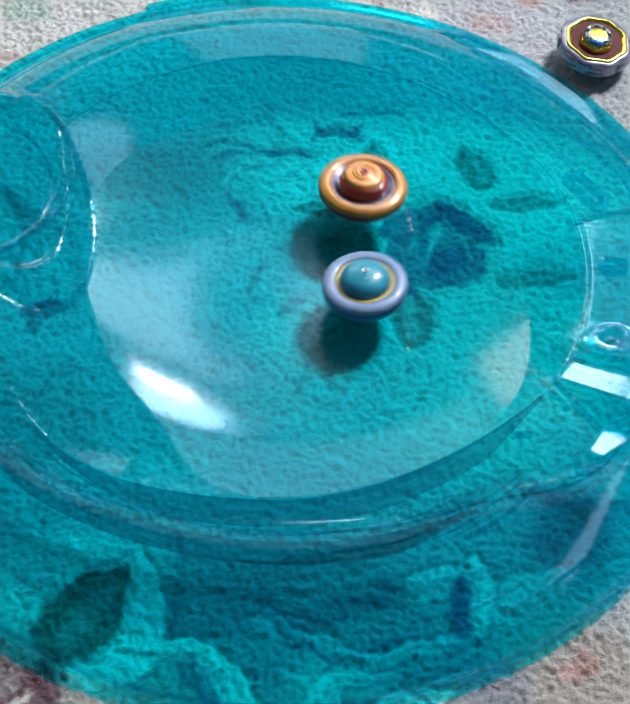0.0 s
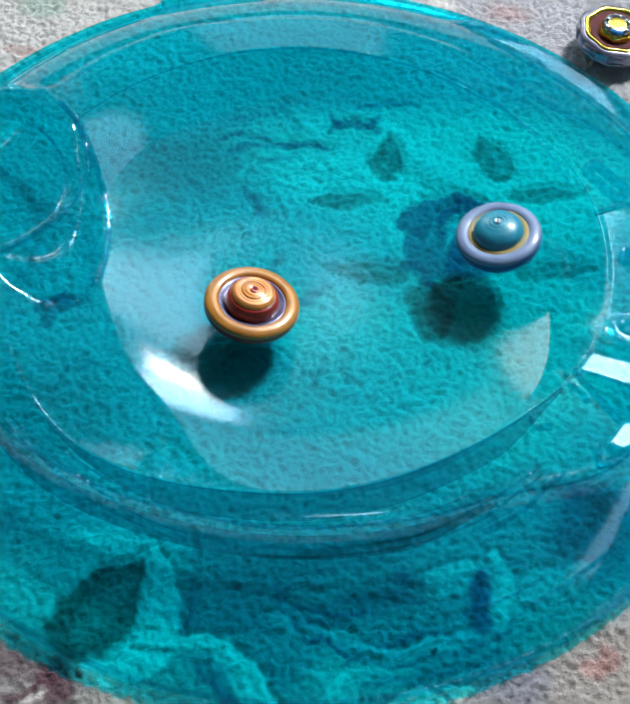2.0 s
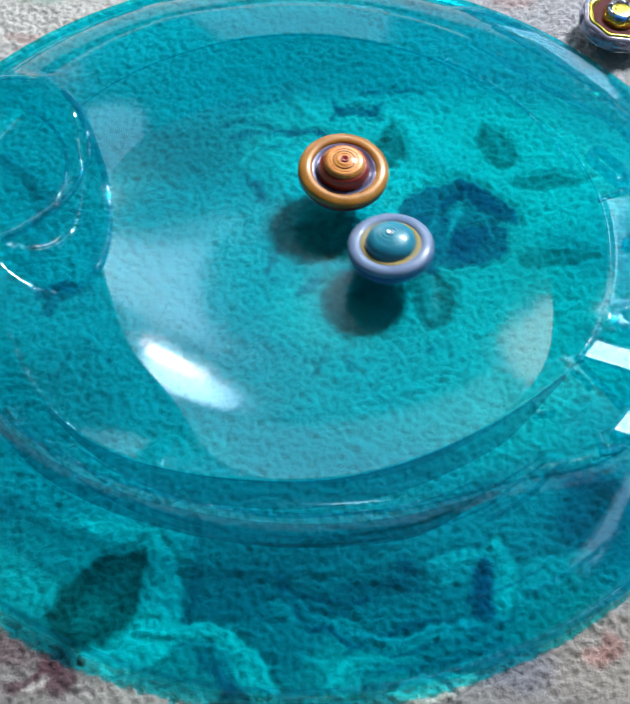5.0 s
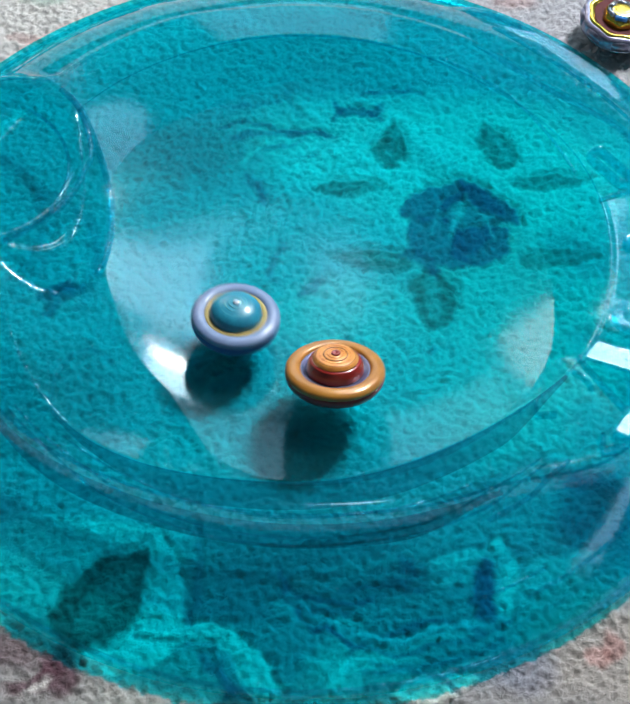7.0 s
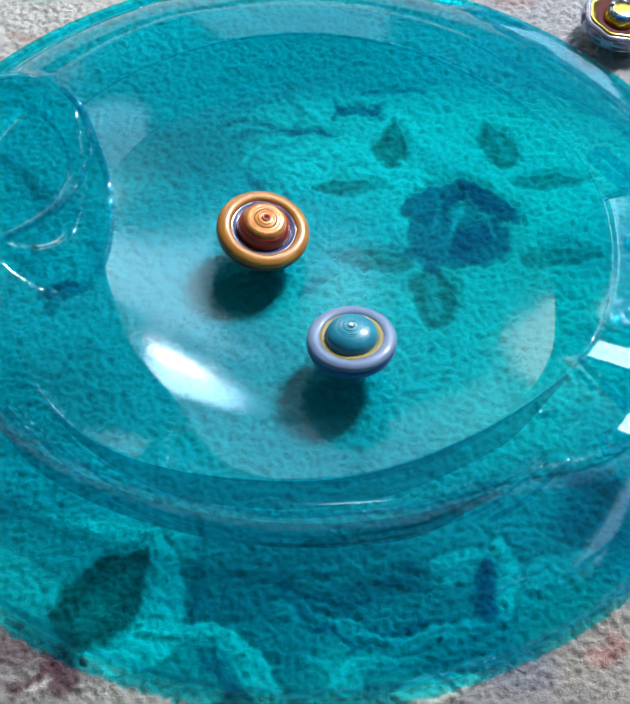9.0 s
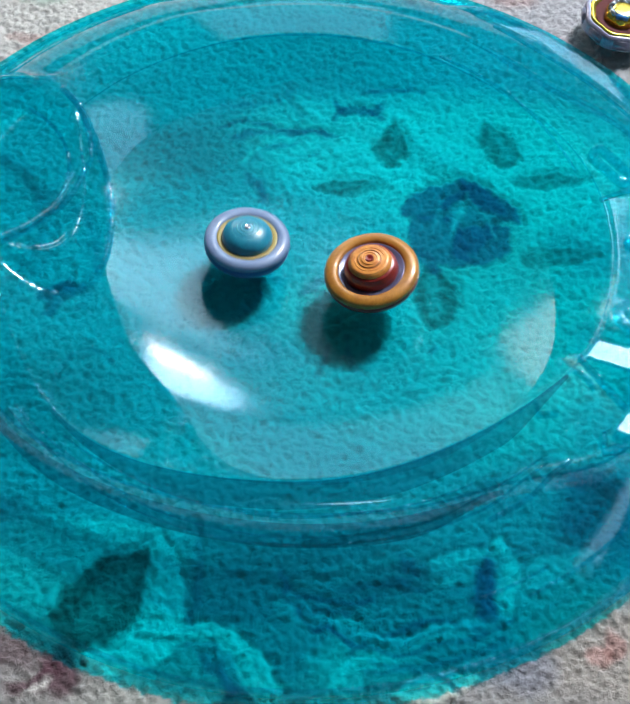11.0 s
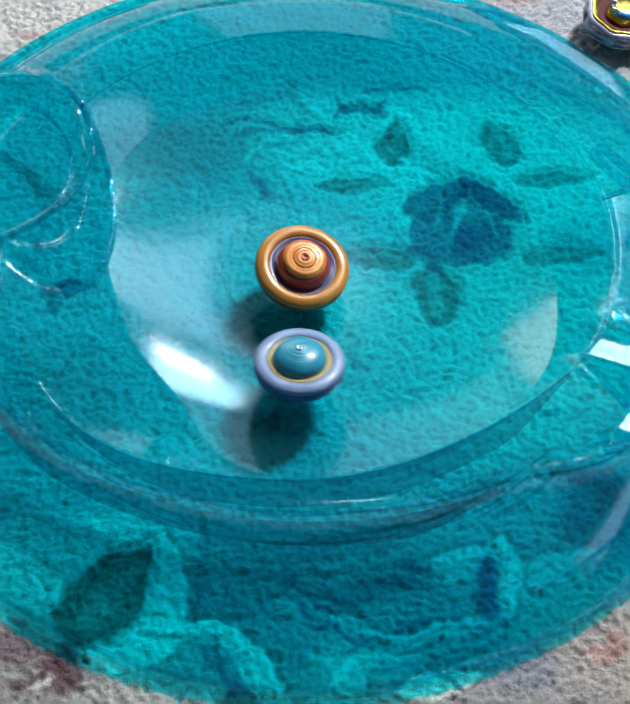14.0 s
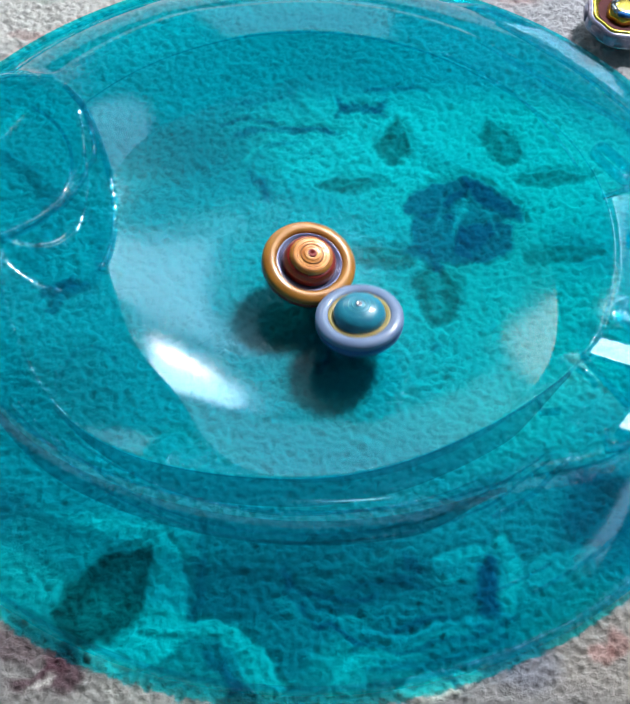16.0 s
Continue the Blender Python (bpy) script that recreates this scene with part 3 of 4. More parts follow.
def lobe_distance(x, y):
    """How far a place lies outside the side bulge, whose near corner is rounded off."""
    a, b = np.hypot(x - LOBE_X, y - LOBE_Y) - LOBE_R, -0.040 - y - 0.5 * (x + 0.12)
    k = 0.030
    u = np.clip(0.5 + 0.5 * (a - b) / k, 0, 1)
    return b * (1 - u) + a * u + k * u * (1 - u)


def stadium_height(x, y):
    """Height of the stadium's upper face."""
    r, a = np.hypot(x, y), np.degrees(np.arctan2(y, x))
    d0, w, d1 = ring(CREASE, a), ring(INNER, a), deck_edge(a)
    bowl = BOWL_Z + BOWL_DEEP * (np.minimum(r, d0) / BOWL_R) ** 3
    wall = np.clip((r - d0) / (w - d0), 0, 1)
    z = bowl + (DECK_Z - bowl) * (0.95 * wall + 0.05 * wall * wall * (3 - 2 * wall))
    z = z + 0.0003 * ease(160, 190, a % 360) * np.exp(-((r - (d1 - 0.004)) / 0.0018) ** 2)
    tilt = 0.03 + 0.13 * ease(-82, -66, a) * ease(118, 100, a) * (1 - 1.15 * ease(-24, -20, a) * ease(14, 11, a))       # the deck falls away outwards, more so on the gate side
    z = z - tilt * (np.clip(r, w, d1) - w)
    gate = ease(-29.0, -28.2, a) * ease(11.8, 11.0, a) * ease(w + 0.0005, w + 0.003, r)
    z = z + gate * (0.0010 + 0.30 * ease(-12, -22, a) * np.clip(r - w, 0, 0.04) + 0.11 * np.clip(-0.055 - y, 0, 0.05))    # raised pad of the gate
    drop = 0.008 - 0.006 * ease(50, 64, a) * ease(160, 146, a)       # the far deck runs out smoothly into the skirt
    z = z - drop * np.clip((r - d1) / 0.004, 0, 1)
    s = np.clip((r - d1 - 0.004) / (0.230 - d1 - 0.004), 0, 1)
    lip = ease(20, 26, a) * ease(70, 62, a)                          # raised lip of the far rim beside the gate
    z = z + lip * 0.68 * (np.clip(r, 0.2155, 0.2245) - 0.2155) * ease(0.2310, 0.2250, r)
    z = z - (DECK_Z - tilt * (d1 - w) - drop - 0.0035) * (0.55 * s + 0.45 * s * s)
    d = lobe_distance(x, y)
    side = np.clip(-d / 0.0115, 0, 1)
    lobe = (0.55 * side + 0.45 * side * side * (3 - 2 * side)) * ease(0.190, 0.180, r)
    z = z + lobe * np.maximum(DECK_Z - z, 0)
    z = z + 0.0016 * np.exp(-((d + 0.0125) / 0.0020) ** 2) * ease(0.15, 0.14, r)
    pocket = ease(POCKET_R + 0.011, POCKET_R, np.hypot(x - POCKET_X, y - POCKET_Y)) * ease(0.198, 0.192, r)
    return z - pocket * 0.016


def rim_radius(a):
    """The skirt's edge, with the wider grip tab at the far side."""
    return 0.2335 + 0.0060 * ease(97.0, 98.6, a) * ease(113.5, 112.0, a)


def collar_mesh(table, z0, z1, a0, a1, thick=0.0018, n=150):
    """An upright wall that follows a ring of the bowl from one angle to another; it grows from nothing at both ends."""
    bm = bmesh.new()
    rows = []
    for i in range(n + 1):
        a = a0 + (a1 - a0) * i / n
        r, c, d = float(ring(table, a)) - 0.0004, math.cos(radians(a)), math.sin(radians(a))
        low = z1 - 0.002 - (z1 - z0 - 0.002) * float(ease(0, 0.3, i / n) * ease(1, 0.85, i / n))
        rows.append([bm.verts.new(((r + u) * c, (r + u) * d, z)) for u, z in ((0, low), (0, z1), (thick, z1), (thick, low))])
    for p, q in zip(rows, rows[1:]):
        for k in range(4):
            bm.faces.new((p[k], q[k], q[(k + 1) % 4], p[(k + 1) % 4]))
    bm.faces.new(rows[0])
    bm.faces.new(rows[-1])
    return bm


def stadium():
    base = tagged(new("stadium"), "clear teal plastic spinning top stadium on the rug", "toy stadium")
    na = 1080
    ang = np.linspace(-math.pi, math.pi, na, endpoint=False)
    rad = np.unique(np.concatenate([np.linspace(0, 1, 370)] + [(c + np.linspace(-0.0010, 0.0010, 11)) / 0.2335 for c in (BOWL_R, WALL_R, 0.176, 0.180)]))
    nr = len(rad)
    edge = rim_radius(np.degrees(ang))
    deg = np.degrees(ang)
    fixed = np.array([0, BOWL_R, WALL_R, 0.176, 0.180, 0.2335])
    R = np.stack([np.interp(rad * 0.2335, fixed, (0, d0, w, d1, d1 + 0.004, e)) for d0, w, d1, e in zip(ring(CREASE, deg), ring(INNER, deg), deck_edge(deg), edge)], 1)
    x, y = R * np.cos(ang), R * np.sin(ang)
    z = stadium_height(x, y)
    e = 2e-4
    nx = -(stadium_height(x + e, y) - stadium_height(x - e, y)) / (2 * e)
    ny = -(stadium_height(x, y + e) - stadium_height(x, y - e)) / (2 * e)
    nrm = np.stack([nx, ny, np.ones_like(nx)], -1)
    nrm /= np.linalg.norm(nrm, axis=-1, keepdims=True)
    nrm[0] = (0, 0, 1)
    top = np.stack([x, y, z], -1)
    low = top - nrm * 0.0022
    low[..., 2] = np.maximum(low[..., 2], 0.0004)
    idx = np.arange(nr * na).reshape(nr, na)
    nxt = np.roll(idx, -1, 1)
    quads = np.stack([idx[:-1], idx[1:], nxt[1:], nxt[:-1]], -1).reshape(-1, 4)
    mx, my = top.reshape(-1, 3)[quads].mean(1)[:, 0], top.reshape(-1, 3)[quads].mean(1)[:, 1]
    mr, ma = np.hypot(mx, my), np.degrees(np.arctan2(my, mx))
    md = lobe_distance(mx, my)
    band = np.repeat(np.searchsorted(np.array([BOWL_R, WALL_R, 0.180]), (rad[:-1] + rad[1:]) / 2 * 0.2335), na)
    kind = band.copy()
    kind = np.where((md < 0.0005) & (mr < 0.196) & (mx < 0), 4, kind)
    kind = np.where((ma > -29) & (ma < 11.8) & (kind == 2), 5, kind)
    pts, ns = np.concatenate([top.reshape(-1, 3), low.reshape(-1, 3)]), np.concatenate([nrm.reshape(-1, 3), -nrm.reshape(-1, 3)])
    for k, name, label in ((0, "bowl", "shallow glossy dish"), (1, "bowl_wall", ""), (2, "deck", ""), (3, "skirt", "sloping outer skirt"),
                           (4, "pocket", "round side pocket"), (5, "gate_pad", "raised gate pad")):
        q = quads[kind == k]
        q = np.concatenate([q, q[:, ::-1] + nr * na])
        used, inv = np.unique(q, return_inverse=True)
        me = bpy.data.meshes.new(name)
        me.from_pydata(pts[used], [], inv.reshape(-1, 4))
        me.shade_smooth()
        me.normals_split_custom_set_from_vertices(ns[used])
        me.materials.append({0: TEAL_SCUFFED, 1: TEAL_WALL}.get(k, TEAL))
        me.materials.append(TEAL_UNDER)
        me.polygons.foreach_set("material_index", np.repeat([0, 1], len(q) // 2).astype(np.int32))
        tagged(new(name, me), label).parent = base
    # the rolled edge of the skirt
    bm = bmesh.new()
    loops = []
    for i in range(360):
        a = -math.pi + i * math.pi / 180
        r = float(rim_radius(math.degrees(a)))
        loops.append([bm.verts.new(((r + 0.0022 * math.cos(b)) * math.cos(a), (r + 0.0022 * math.cos(b)) * math.sin(a), 0.0034 + 0.0028 * math.sin(b)))
                      for b in (k * math.pi / 6 for k in range(12))])
    for p, q in zip(loops, loops[1:] + loops[:1]):
        for k in range(12):
            bm.faces.new((p[k], q[k], q[(k + 1) % 12], p[(k + 1) % 12]))
    part("rim", bm, TEAL, base, "rolled outer edge")
    # added cloudy bands below the deck; the inner stands for the wall seen through
    for table, z0, z1, a0, a1 in ((INNER, 0.0135, 0.0352, -136, -32), (OUTER, 0.0100, 0.0290, -155, -56)):
        part("collar", collar_mesh(table, z0, z1, a0, a1), TEAL_CLOUDY, base, "cloudy upright band added under the deck")
    return base


STADIUM = stadium()


def on_deck(x, y):
    return float(stadium_height(np.array([x]), np.array([y]))[0])


PROFILE = [(-1, -0.5)] + [(-math.cos(k * math.pi / 10), math.sin(k * math.pi / 10)) for k in range(11)] + [(1, -0.5)]


def bar_mesh(points, wide, high, closed=False):
    """A raised rounded rib along a line of points on the deck."""
    bm = bmesh.new()
    rings, n = [], len(points)
    for i, (x, y) in enumerate(points):
        p, q = Vector(points[(i - 1) % n if closed else max(i - 1, 0)]), Vector(points[(i + 1) % n if closed else min(i + 1, n - 1)])
        d = (q - p).normalized()
        s = Vector((-d.y, d.x))
        z = on_deck(x, y)
        rings.append([bm.verts.new((x + s.x * wide * u, y + s.y * wide * u, z + v * high)) for u, v in
                      PROFILE])
    pairs = list(zip(rings, rings[1:])) + ([(rings[-1], rings[0])] if closed else [])
    for a, b in pairs:
        for k in range(len(PROFILE)):
            bm.faces.new((a[k], b[k], b[(k + 1) % len(PROFILE)], a[(k + 1) % len(PROFILE)]))
    if not closed:
        bm.faces.new(rings[0])
        bm.faces.new(rings[-1])
    return bm


def rounded_loop(cx, cy, lx, ly, angle, corner, n=6):
    """Points round a rounded rectangle."""
    a = radians(angle)
    out = []
    for sx, sy, start in ((1, 1, 0), (-1, 1, 90), (-1, -1, 180), (1, -1, 270)):
        for k in range(n + 1):
            b = radians(start + 90 * k / n)
            u, v = sx * (lx - corner) + corner * math.cos(b), sy * (ly - corner) + corner * math.sin(b)
            out.append((cx + u * math.cos(a) - v * math.sin(a), cy + u * math.sin(a) + v * math.cos(a)))
    return out


def arc_points(r, a0, a1, n=40):
    return [(r * math.cos(radians(a0 + (a1 - a0) * i / n)), r * math.sin(radians(a0 + (a1 - a0) * i / n))) for i in range(n + 1)]


def pad_slope():
    """The rise of the gate pad along x and y."""
    x, y, e = 0.153, -0.080, 1e-3
    return (on_deck(x + e, y) - on_deck(x - e, y)) / (2 * e), (on_deck(x, y + e) - on_deck(x, y - e)) / (2 * e)


def plate_mesh(outline, slope, high):
    """A flat plate with an upright edge and a small bevel, that leans like the gate pad."""
    cx, cy = (sum(p[k] for p in outline) / len(outline) for k in (0, 1))
    z = max(on_deck(x, y) - slope[0] * (x - cx) - slope[1] * (y - cy) for x, y in outline) + high
    bm = bmesh.new()
    rings = [[bm.verts.new((cx + (x - cx) * k, cy + (y - cy) * k, z + slope[0] * (x - cx) * k + slope[1] * (y - cy) * k - d)) for x, y in outline]
             for k, d in ((1.0, 0.007), (1.0, 0.0008), (0.92, 0.0))]
    for p, q in zip(rings, rings[1:]):
        for i in range(len(outline)):
            j = (i + 1) % len(outline)
            bm.faces.new((p[i], p[j], q[j], q[i]))
    bm.faces.new(rings[-1])
    return bm


def deck_details():
    part("slot_frame", bar_mesh(rounded_loop(0.1595, 0.0548, 0.0128, 0.0045, -50, 0.003), 0.0017, 0.0042, True), TEAL, STADIUM, "raised oblong slot frame")
    part("gate_line", bar_mesh([(0.1515, 0.030), (0.165, 0.037), (0.186, 0.046)], 0.0012, 0.0016), TEAL, STADIUM)
    part("gate_line", bar_mesh([(0.134, -0.0715), (0.144, -0.084), (0.155, -0.097)], 0.0014, 0.0026), TEAL, STADIUM)
    part("chevron", bar_mesh([(0.1126, -0.0980), (0.1127, -0.1049), (0.1219, -0.1035)], 0.0012, 0.0030), TEAL, STADIUM, "raised chevron mark")
    part("chevron", bar_mesh([(0.1431, -0.1125), (0.1437, -0.1205), (0.1530, -0.1175)], 0.0020, 0.0042), TEAL, STADIUM, "raised chevron mark")
    part("corner_mark", bar_mesh([(0.1310, -0.0795), (0.1350, -0.0815), (0.1385, -0.0850), (0.1400, -0.0885)], 0.0011, 0.0024), TEAL, STADIUM)
    part("grip_block", bar_mesh(rounded_loop(0.169, 0.0002, 0.0062, 0.0032, -2, 0.0025), 0.0018, 0.0036, True), TEAL, STADIUM, "raised grip block")
    outline = [(0.148, -0.1117), (0.1565, -0.0985), (0.168, -0.0989), (0.167, -0.1058), (0.154, -0.1152)]
    part("gate_plate", plate_mesh(outline, pad_slope(), 0.0022), TEAL, STADIUM, "flat raised plate of the gate", smooth=False)
    part("edge_groove", bar_mesh(arc_points(0.1790, -60, -45), 0.0012, 0.0016), TEAL, STADIUM)
    # rounded edges of the side bulge and of its pocket
    for x, y, r, a0, a1, w, h in ((LOBE_X, LOBE_Y, LOBE_R - 0.0008, 44, -14, 0.0018, 0.0022), (POCKET_X, POCKET_Y, 0.0675, 42, -38, 0.0015, 0.0018),
                                  (POCKET_X, POCKET_Y, 0.0545, 60, -60, 0.0010, 0.0010)):
        part("pocket_edge", bar_mesh([(x + u, y + v) for u, v in arc_points(r, a0, a1, 60)], w, h), TEAL, STADIUM, "rounded edge of the side pocket")
    # screw boss: a ring with a dimple in the middle
    z = on_deck(0.163, -0.049)
    ring = lathe(arc_profile([(0.0052, -0.001), (0.0052, 0.0012), (0.0060, 0.0026), (0.0090, 0.0027), (0.0114, 0.0026), (0.0124, 0.0012), (0.0126, -0.001)], 4), 64)
    boss = part("screw_boss", ring, TEAL, STADIUM, "round screw boss")
    boss.location = (0.164, -0.0485, z)
    gx, gy = pad_slope()
    boss.rotation_euler = Vector((0, 0, 1)).rotation_difference(Vector((-gx, -gy, 1))).to_euler()
    dome = part("screw_dome", lathe(arc_profile([(0.0, 0.0012), (0.0022, 0.001), (0.0044, 0.0002), (0.0050, -0.001)], 4), 40), TEAL, boss)
    for r, a0, a1, w, h in ((0.150, 20, 62, 0.0007, 0.0010), (0.1700, -140, -48, 0.0006, 0.0008), (0.1735, -140, -48, 0.0006, 0.0008), (0.1640, -130, -60, 0.0005, 0.0006),
                            (0.2080, -66, -56, 0.0008, 0.0008), (0.2150, -60, -40, 0.0010, 0.0010), (0.2080, 24, 60, 0.0010, 0.0012),
                            (0.212, 118, 165, 0.0008, 0.0004)):
        part("moulded_rib", bar_mesh(arc_points(r, a0, a1, 60), w, h), TEAL, STADIUM)


deck_details()


# ---- the tops ----
def orange_top():
    ob = tagged(new("spinning_top"), "orange and maroon spinning top whirling in the stadium", "spinning top", "battling tops")
    part("tip", lathe(arc_profile([(0.0, 0.0), (0.0016, 0.0004), (0.0028, 0.0025), (0.0050, 0.0060), (0.0095, 0.0095), (0.0098, 0.0125), (0.0, 0.0126)], 3), 48), DARK, ob, "dark pointed driver")
    part("disc", lathe(arc_profile([(0.0, 0.0124), (0.0130, 0.0120), (0.0185, 0.0138), (0.0205, 0.0168), (0.0200, 0.0186), (0.0, 0.0188)], 3)), MAROON, ob, "dark maroon metal disc")
    part("lower_ring", lathe(arc_profile([(0.0180, 0.0148), (0.0212, 0.0152), (0.0234, 0.0176), (0.0238, 0.0206), (0.0200, 0.0208), (0.0180, 0.0148)], 3)), MAROON, ob, "dark maroon lower ring")
    part("outer_ring", lathe(arc_profile([(0.0168, 0.0204), (0.0205, 0.0196), (0.0234, 0.0206), (0.0241, 0.0222), (0.0230, 0.0240), (0.0204, 0.0250), (0.0178, 0.0246), (0.0166, 0.0228), (0.0168, 0.0204)], 4)), GOLD, ob, "orange gold outer ring")
    part("inner_groove", lathe(arc_profile([(0.0120, 0.0200), (0.0164, 0.0202), (0.0172, 0.0226), (0.0166, 0.0236), (0.0140, 0.0224), (0.0124, 0.0226), (0.0120, 0.0200)], 3)), PLUM, ob, "dull violet groove")
    part("hub", lathe(arc_profile([(0.0, 0.0222), (0.0126, 0.0220), (0.0136, 0.0244), (0.0128, 0.0272), (0.0108, 0.0290), (0.0, 0.0292)], 4)), MAROON, ob, "maroon hub")
    cap = part("cap", lathe(arc_profile([(0.0, 0.0288), (0.0102, 0.0288), (0.0106, 0.0300), (0.0092, 0.0312), (0.0066, 0.0314), (0.0042, 0.0320), (0.0024, 0.0322), (0.0018, 0.0314), (0.0, 0.0312)], 4)), AMBER, ob, "shiny gold cap")
    for k, r in enumerate((0.0094, 0.0074, 0.0056, 0.0038)):
        z = 0.0305 + 0.0004 * k
        part("cap_line", lathe(arc_profile([(r - 0.0006, z), (r, z + 0.0007), (r + 0.0006, z)], 3), 64), (BRONZE, AMBER, BRONZE, AMBER)[k], cap)
    part("socket", lathe(arc_profile([(0.0, 0.0308), (0.0016, 0.0310), (0.0022, 0.0325), (0.0014, 0.0326), (0.0, 0.0318)], 3), 40), MAROON, cap, "dark centre socket")
    return ob


def blue_top():
    ob = tagged(new("spinning_top"), "lavender and cyan spinning top whirling in the stadium", "spinning top", "battling tops")
    part("tip", lathe(arc_profile([(0.0, 0.0), (0.0022, 0.0003), (0.0036, 0.0022), (0.0052, 0.0060), (0.0092, 0.0090), (0.0095, 0.0122), (0.0, 0.0123)], 3), 48), DARK, ob, "dark flat driver")
    part("disc", lathe(arc_profile([(0.0, 0.0120), (0.0120, 0.0118), (0.0176, 0.0132), (0.0196, 0.0160), (0.0190, 0.0180), (0.0, 0.0182)], 3)), NAVY, ob, "navy metal disc")
    part("lower_ring", lathe(arc_profile([(0.0165, 0.0130), (0.0196, 0.0136), (0.0215, 0.0160), (0.0219, 0.0198), (0.0180, 0.0200), (0.0165, 0.0130)], 3)), NAVY, ob, "navy lower ring")
    part("outer_ring", lathe(arc_profile([(0.0152, 0.0196), (0.0190, 0.0188), (0.0214, 0.0198), (0.0220, 0.0212), (0.0212, 0.0228), (0.0188, 0.0238), (0.0162, 0.0234), (0.0150, 0.0218), (0.0152, 0.0196)], 4)), LAVENDER, ob, "pale lavender outer ring")
    part("inner_ring", lathe(arc_profile([(0.0112, 0.0200), (0.0148, 0.0200), (0.0158, 0.0222), (0.0150, 0.0231), (0.0128, 0.0226), (0.0112, 0.0200)], 3)), YELLOW, ob, "dull yellow inner ring")
    dome = part("dome", lathe(arc_profile([(0.0, 0.0220), (0.0120, 0.0218), (0.0129, 0.0236), (0.0121, 0.0262), (0.0096, 0.0285), (0.0064, 0.0298), (0.0036, 0.0304), (0.0, 0.0306)], 4)), CYAN, ob, "glossy cyan dome")
    for r, z in ((0.0078, 0.0286), (0.0054, 0.0295), (0.0034, 0.0300)):
        part("dome_ring", lathe(arc_profile([(r - 0.0007, z), (r, z + 0.0008), (r + 0.0007, z)], 3), 64), TURQUOISE, dome)
    part("socket", lathe(arc_profile([(0.0, 0.0302), (0.0013, 0.0304), (0.0015, 0.0312), (0.0008, 0.0313), (0.0, 0.0308)], 3), 40), SILVER, dome, "small silver centre")
    return ob


def still_top():
    ob = tagged(new("resting_top"), "silver, gold and dark red top lying on the rug", "spinning top")
    part("base", lathe(arc_profile([(0.0, 0.0), (0.0110, 0.0), (0.0150, 0.003), (0.0195, 0.0060), (0.0195, 0.0085), (0.0, 0.0087)], 3), 64), SILVER, ob, "silver metal disc")
    part("outer_ring", lathe(arc_profile([(0.0150, 0.0080), (0.0215, 0.0085), (0.0222, 0.0110), (0.0218, 0.0150), (0.0200, 0.0168), (0.0165, 0.0165), (0.0150, 0.0080)], 2), 128, 0.025, 8), LILAC, ob, "lilac silver eight-sided ring")
    part("gold_band", lathe(arc_profile([(0.0150, 0.0162), (0.0168, 0.0180), (0.0186, 0.0176), (0.0188, 0.0160), (0.0150, 0.0162)], 2), 128, 0.03, 8), BRASS, ob, "shiny gold band")
    part("well", lathe([(0.0, 0.0110), (0.0140, 0.0112), (0.0156, 0.0166), (0.0150, 0.0168), (0.0, 0.0118)], 96), RED, ob, "dark red well")
    hub = part("hub", lathe(arc_profile([(0.0, 0.0112), (0.0098, 0.0112), (0.0098, 0.0170), (0.0080, 0.0204), (0.0050, 0.0215), (0.0, 0.0216)], 3), 96, 0.05, 6), BRASS, ob, "chromed gold hub")
    for k in range(6):
        a = k * math.pi / 3
        b = box(-0.0016, 0.0016, -0.0036, 0.0036, -0.001, 0.0012, 0.0005)
        bmesh.ops.transform(b, matrix=Matrix.Translation((0.0068 * math.cos(a), 0.0068 * math.sin(a), 0.0209)) @ Matrix.Rotation(a, 4, "Z") @ Matrix.Rotation(0.35, 4, "Y"), verts=b.verts)
        part("facet", b, BLUE if k == 4 else SILVER, hub, "blue facet" if k == 4 else "")
    for k in range(8):
        a = (k + 0.5) * math.pi / 4
        b = box(-0.0022, 0.0014, -0.0052, 0.0052, -0.003, 0.003, 0.0008)
        bmesh.ops.transform(b, matrix=Matrix.Translation((0.0212 * math.cos(a), 0.0212 * math.sin(a), 0.0125)) @ Matrix.Rotation(a, 4, "Z"), verts=b.verts)
        part("blade", b, LILAC, ob)
    return ob


ORANGE, BLUE_TOP, STILL = orange_top(), blue_top(), still_top()
STILL.matrix_world = pose(0.1785, 0.1965, -0.0008, 4, 3, 20)


def stand(x, y, lean_x, lean_y, turn):
    """A top on its tip in the bowl, leaning by so many degrees, turned on its axis."""
    axis = Vector((math.tan(radians(lean_x)), math.tan(radians(lean_y)), 1)).normalized()
    z = BOWL_Z + BOWL_DEEP * min(1.0, math.hypot(x, y) / BOWL_R) ** 3
    return Matrix.Translation((x, y, z)) @ Vector((0, 0, 1)).rotation_difference(axis).to_matrix().to_4x4() @ pose(0, 0, 0, 0, 0, turn)


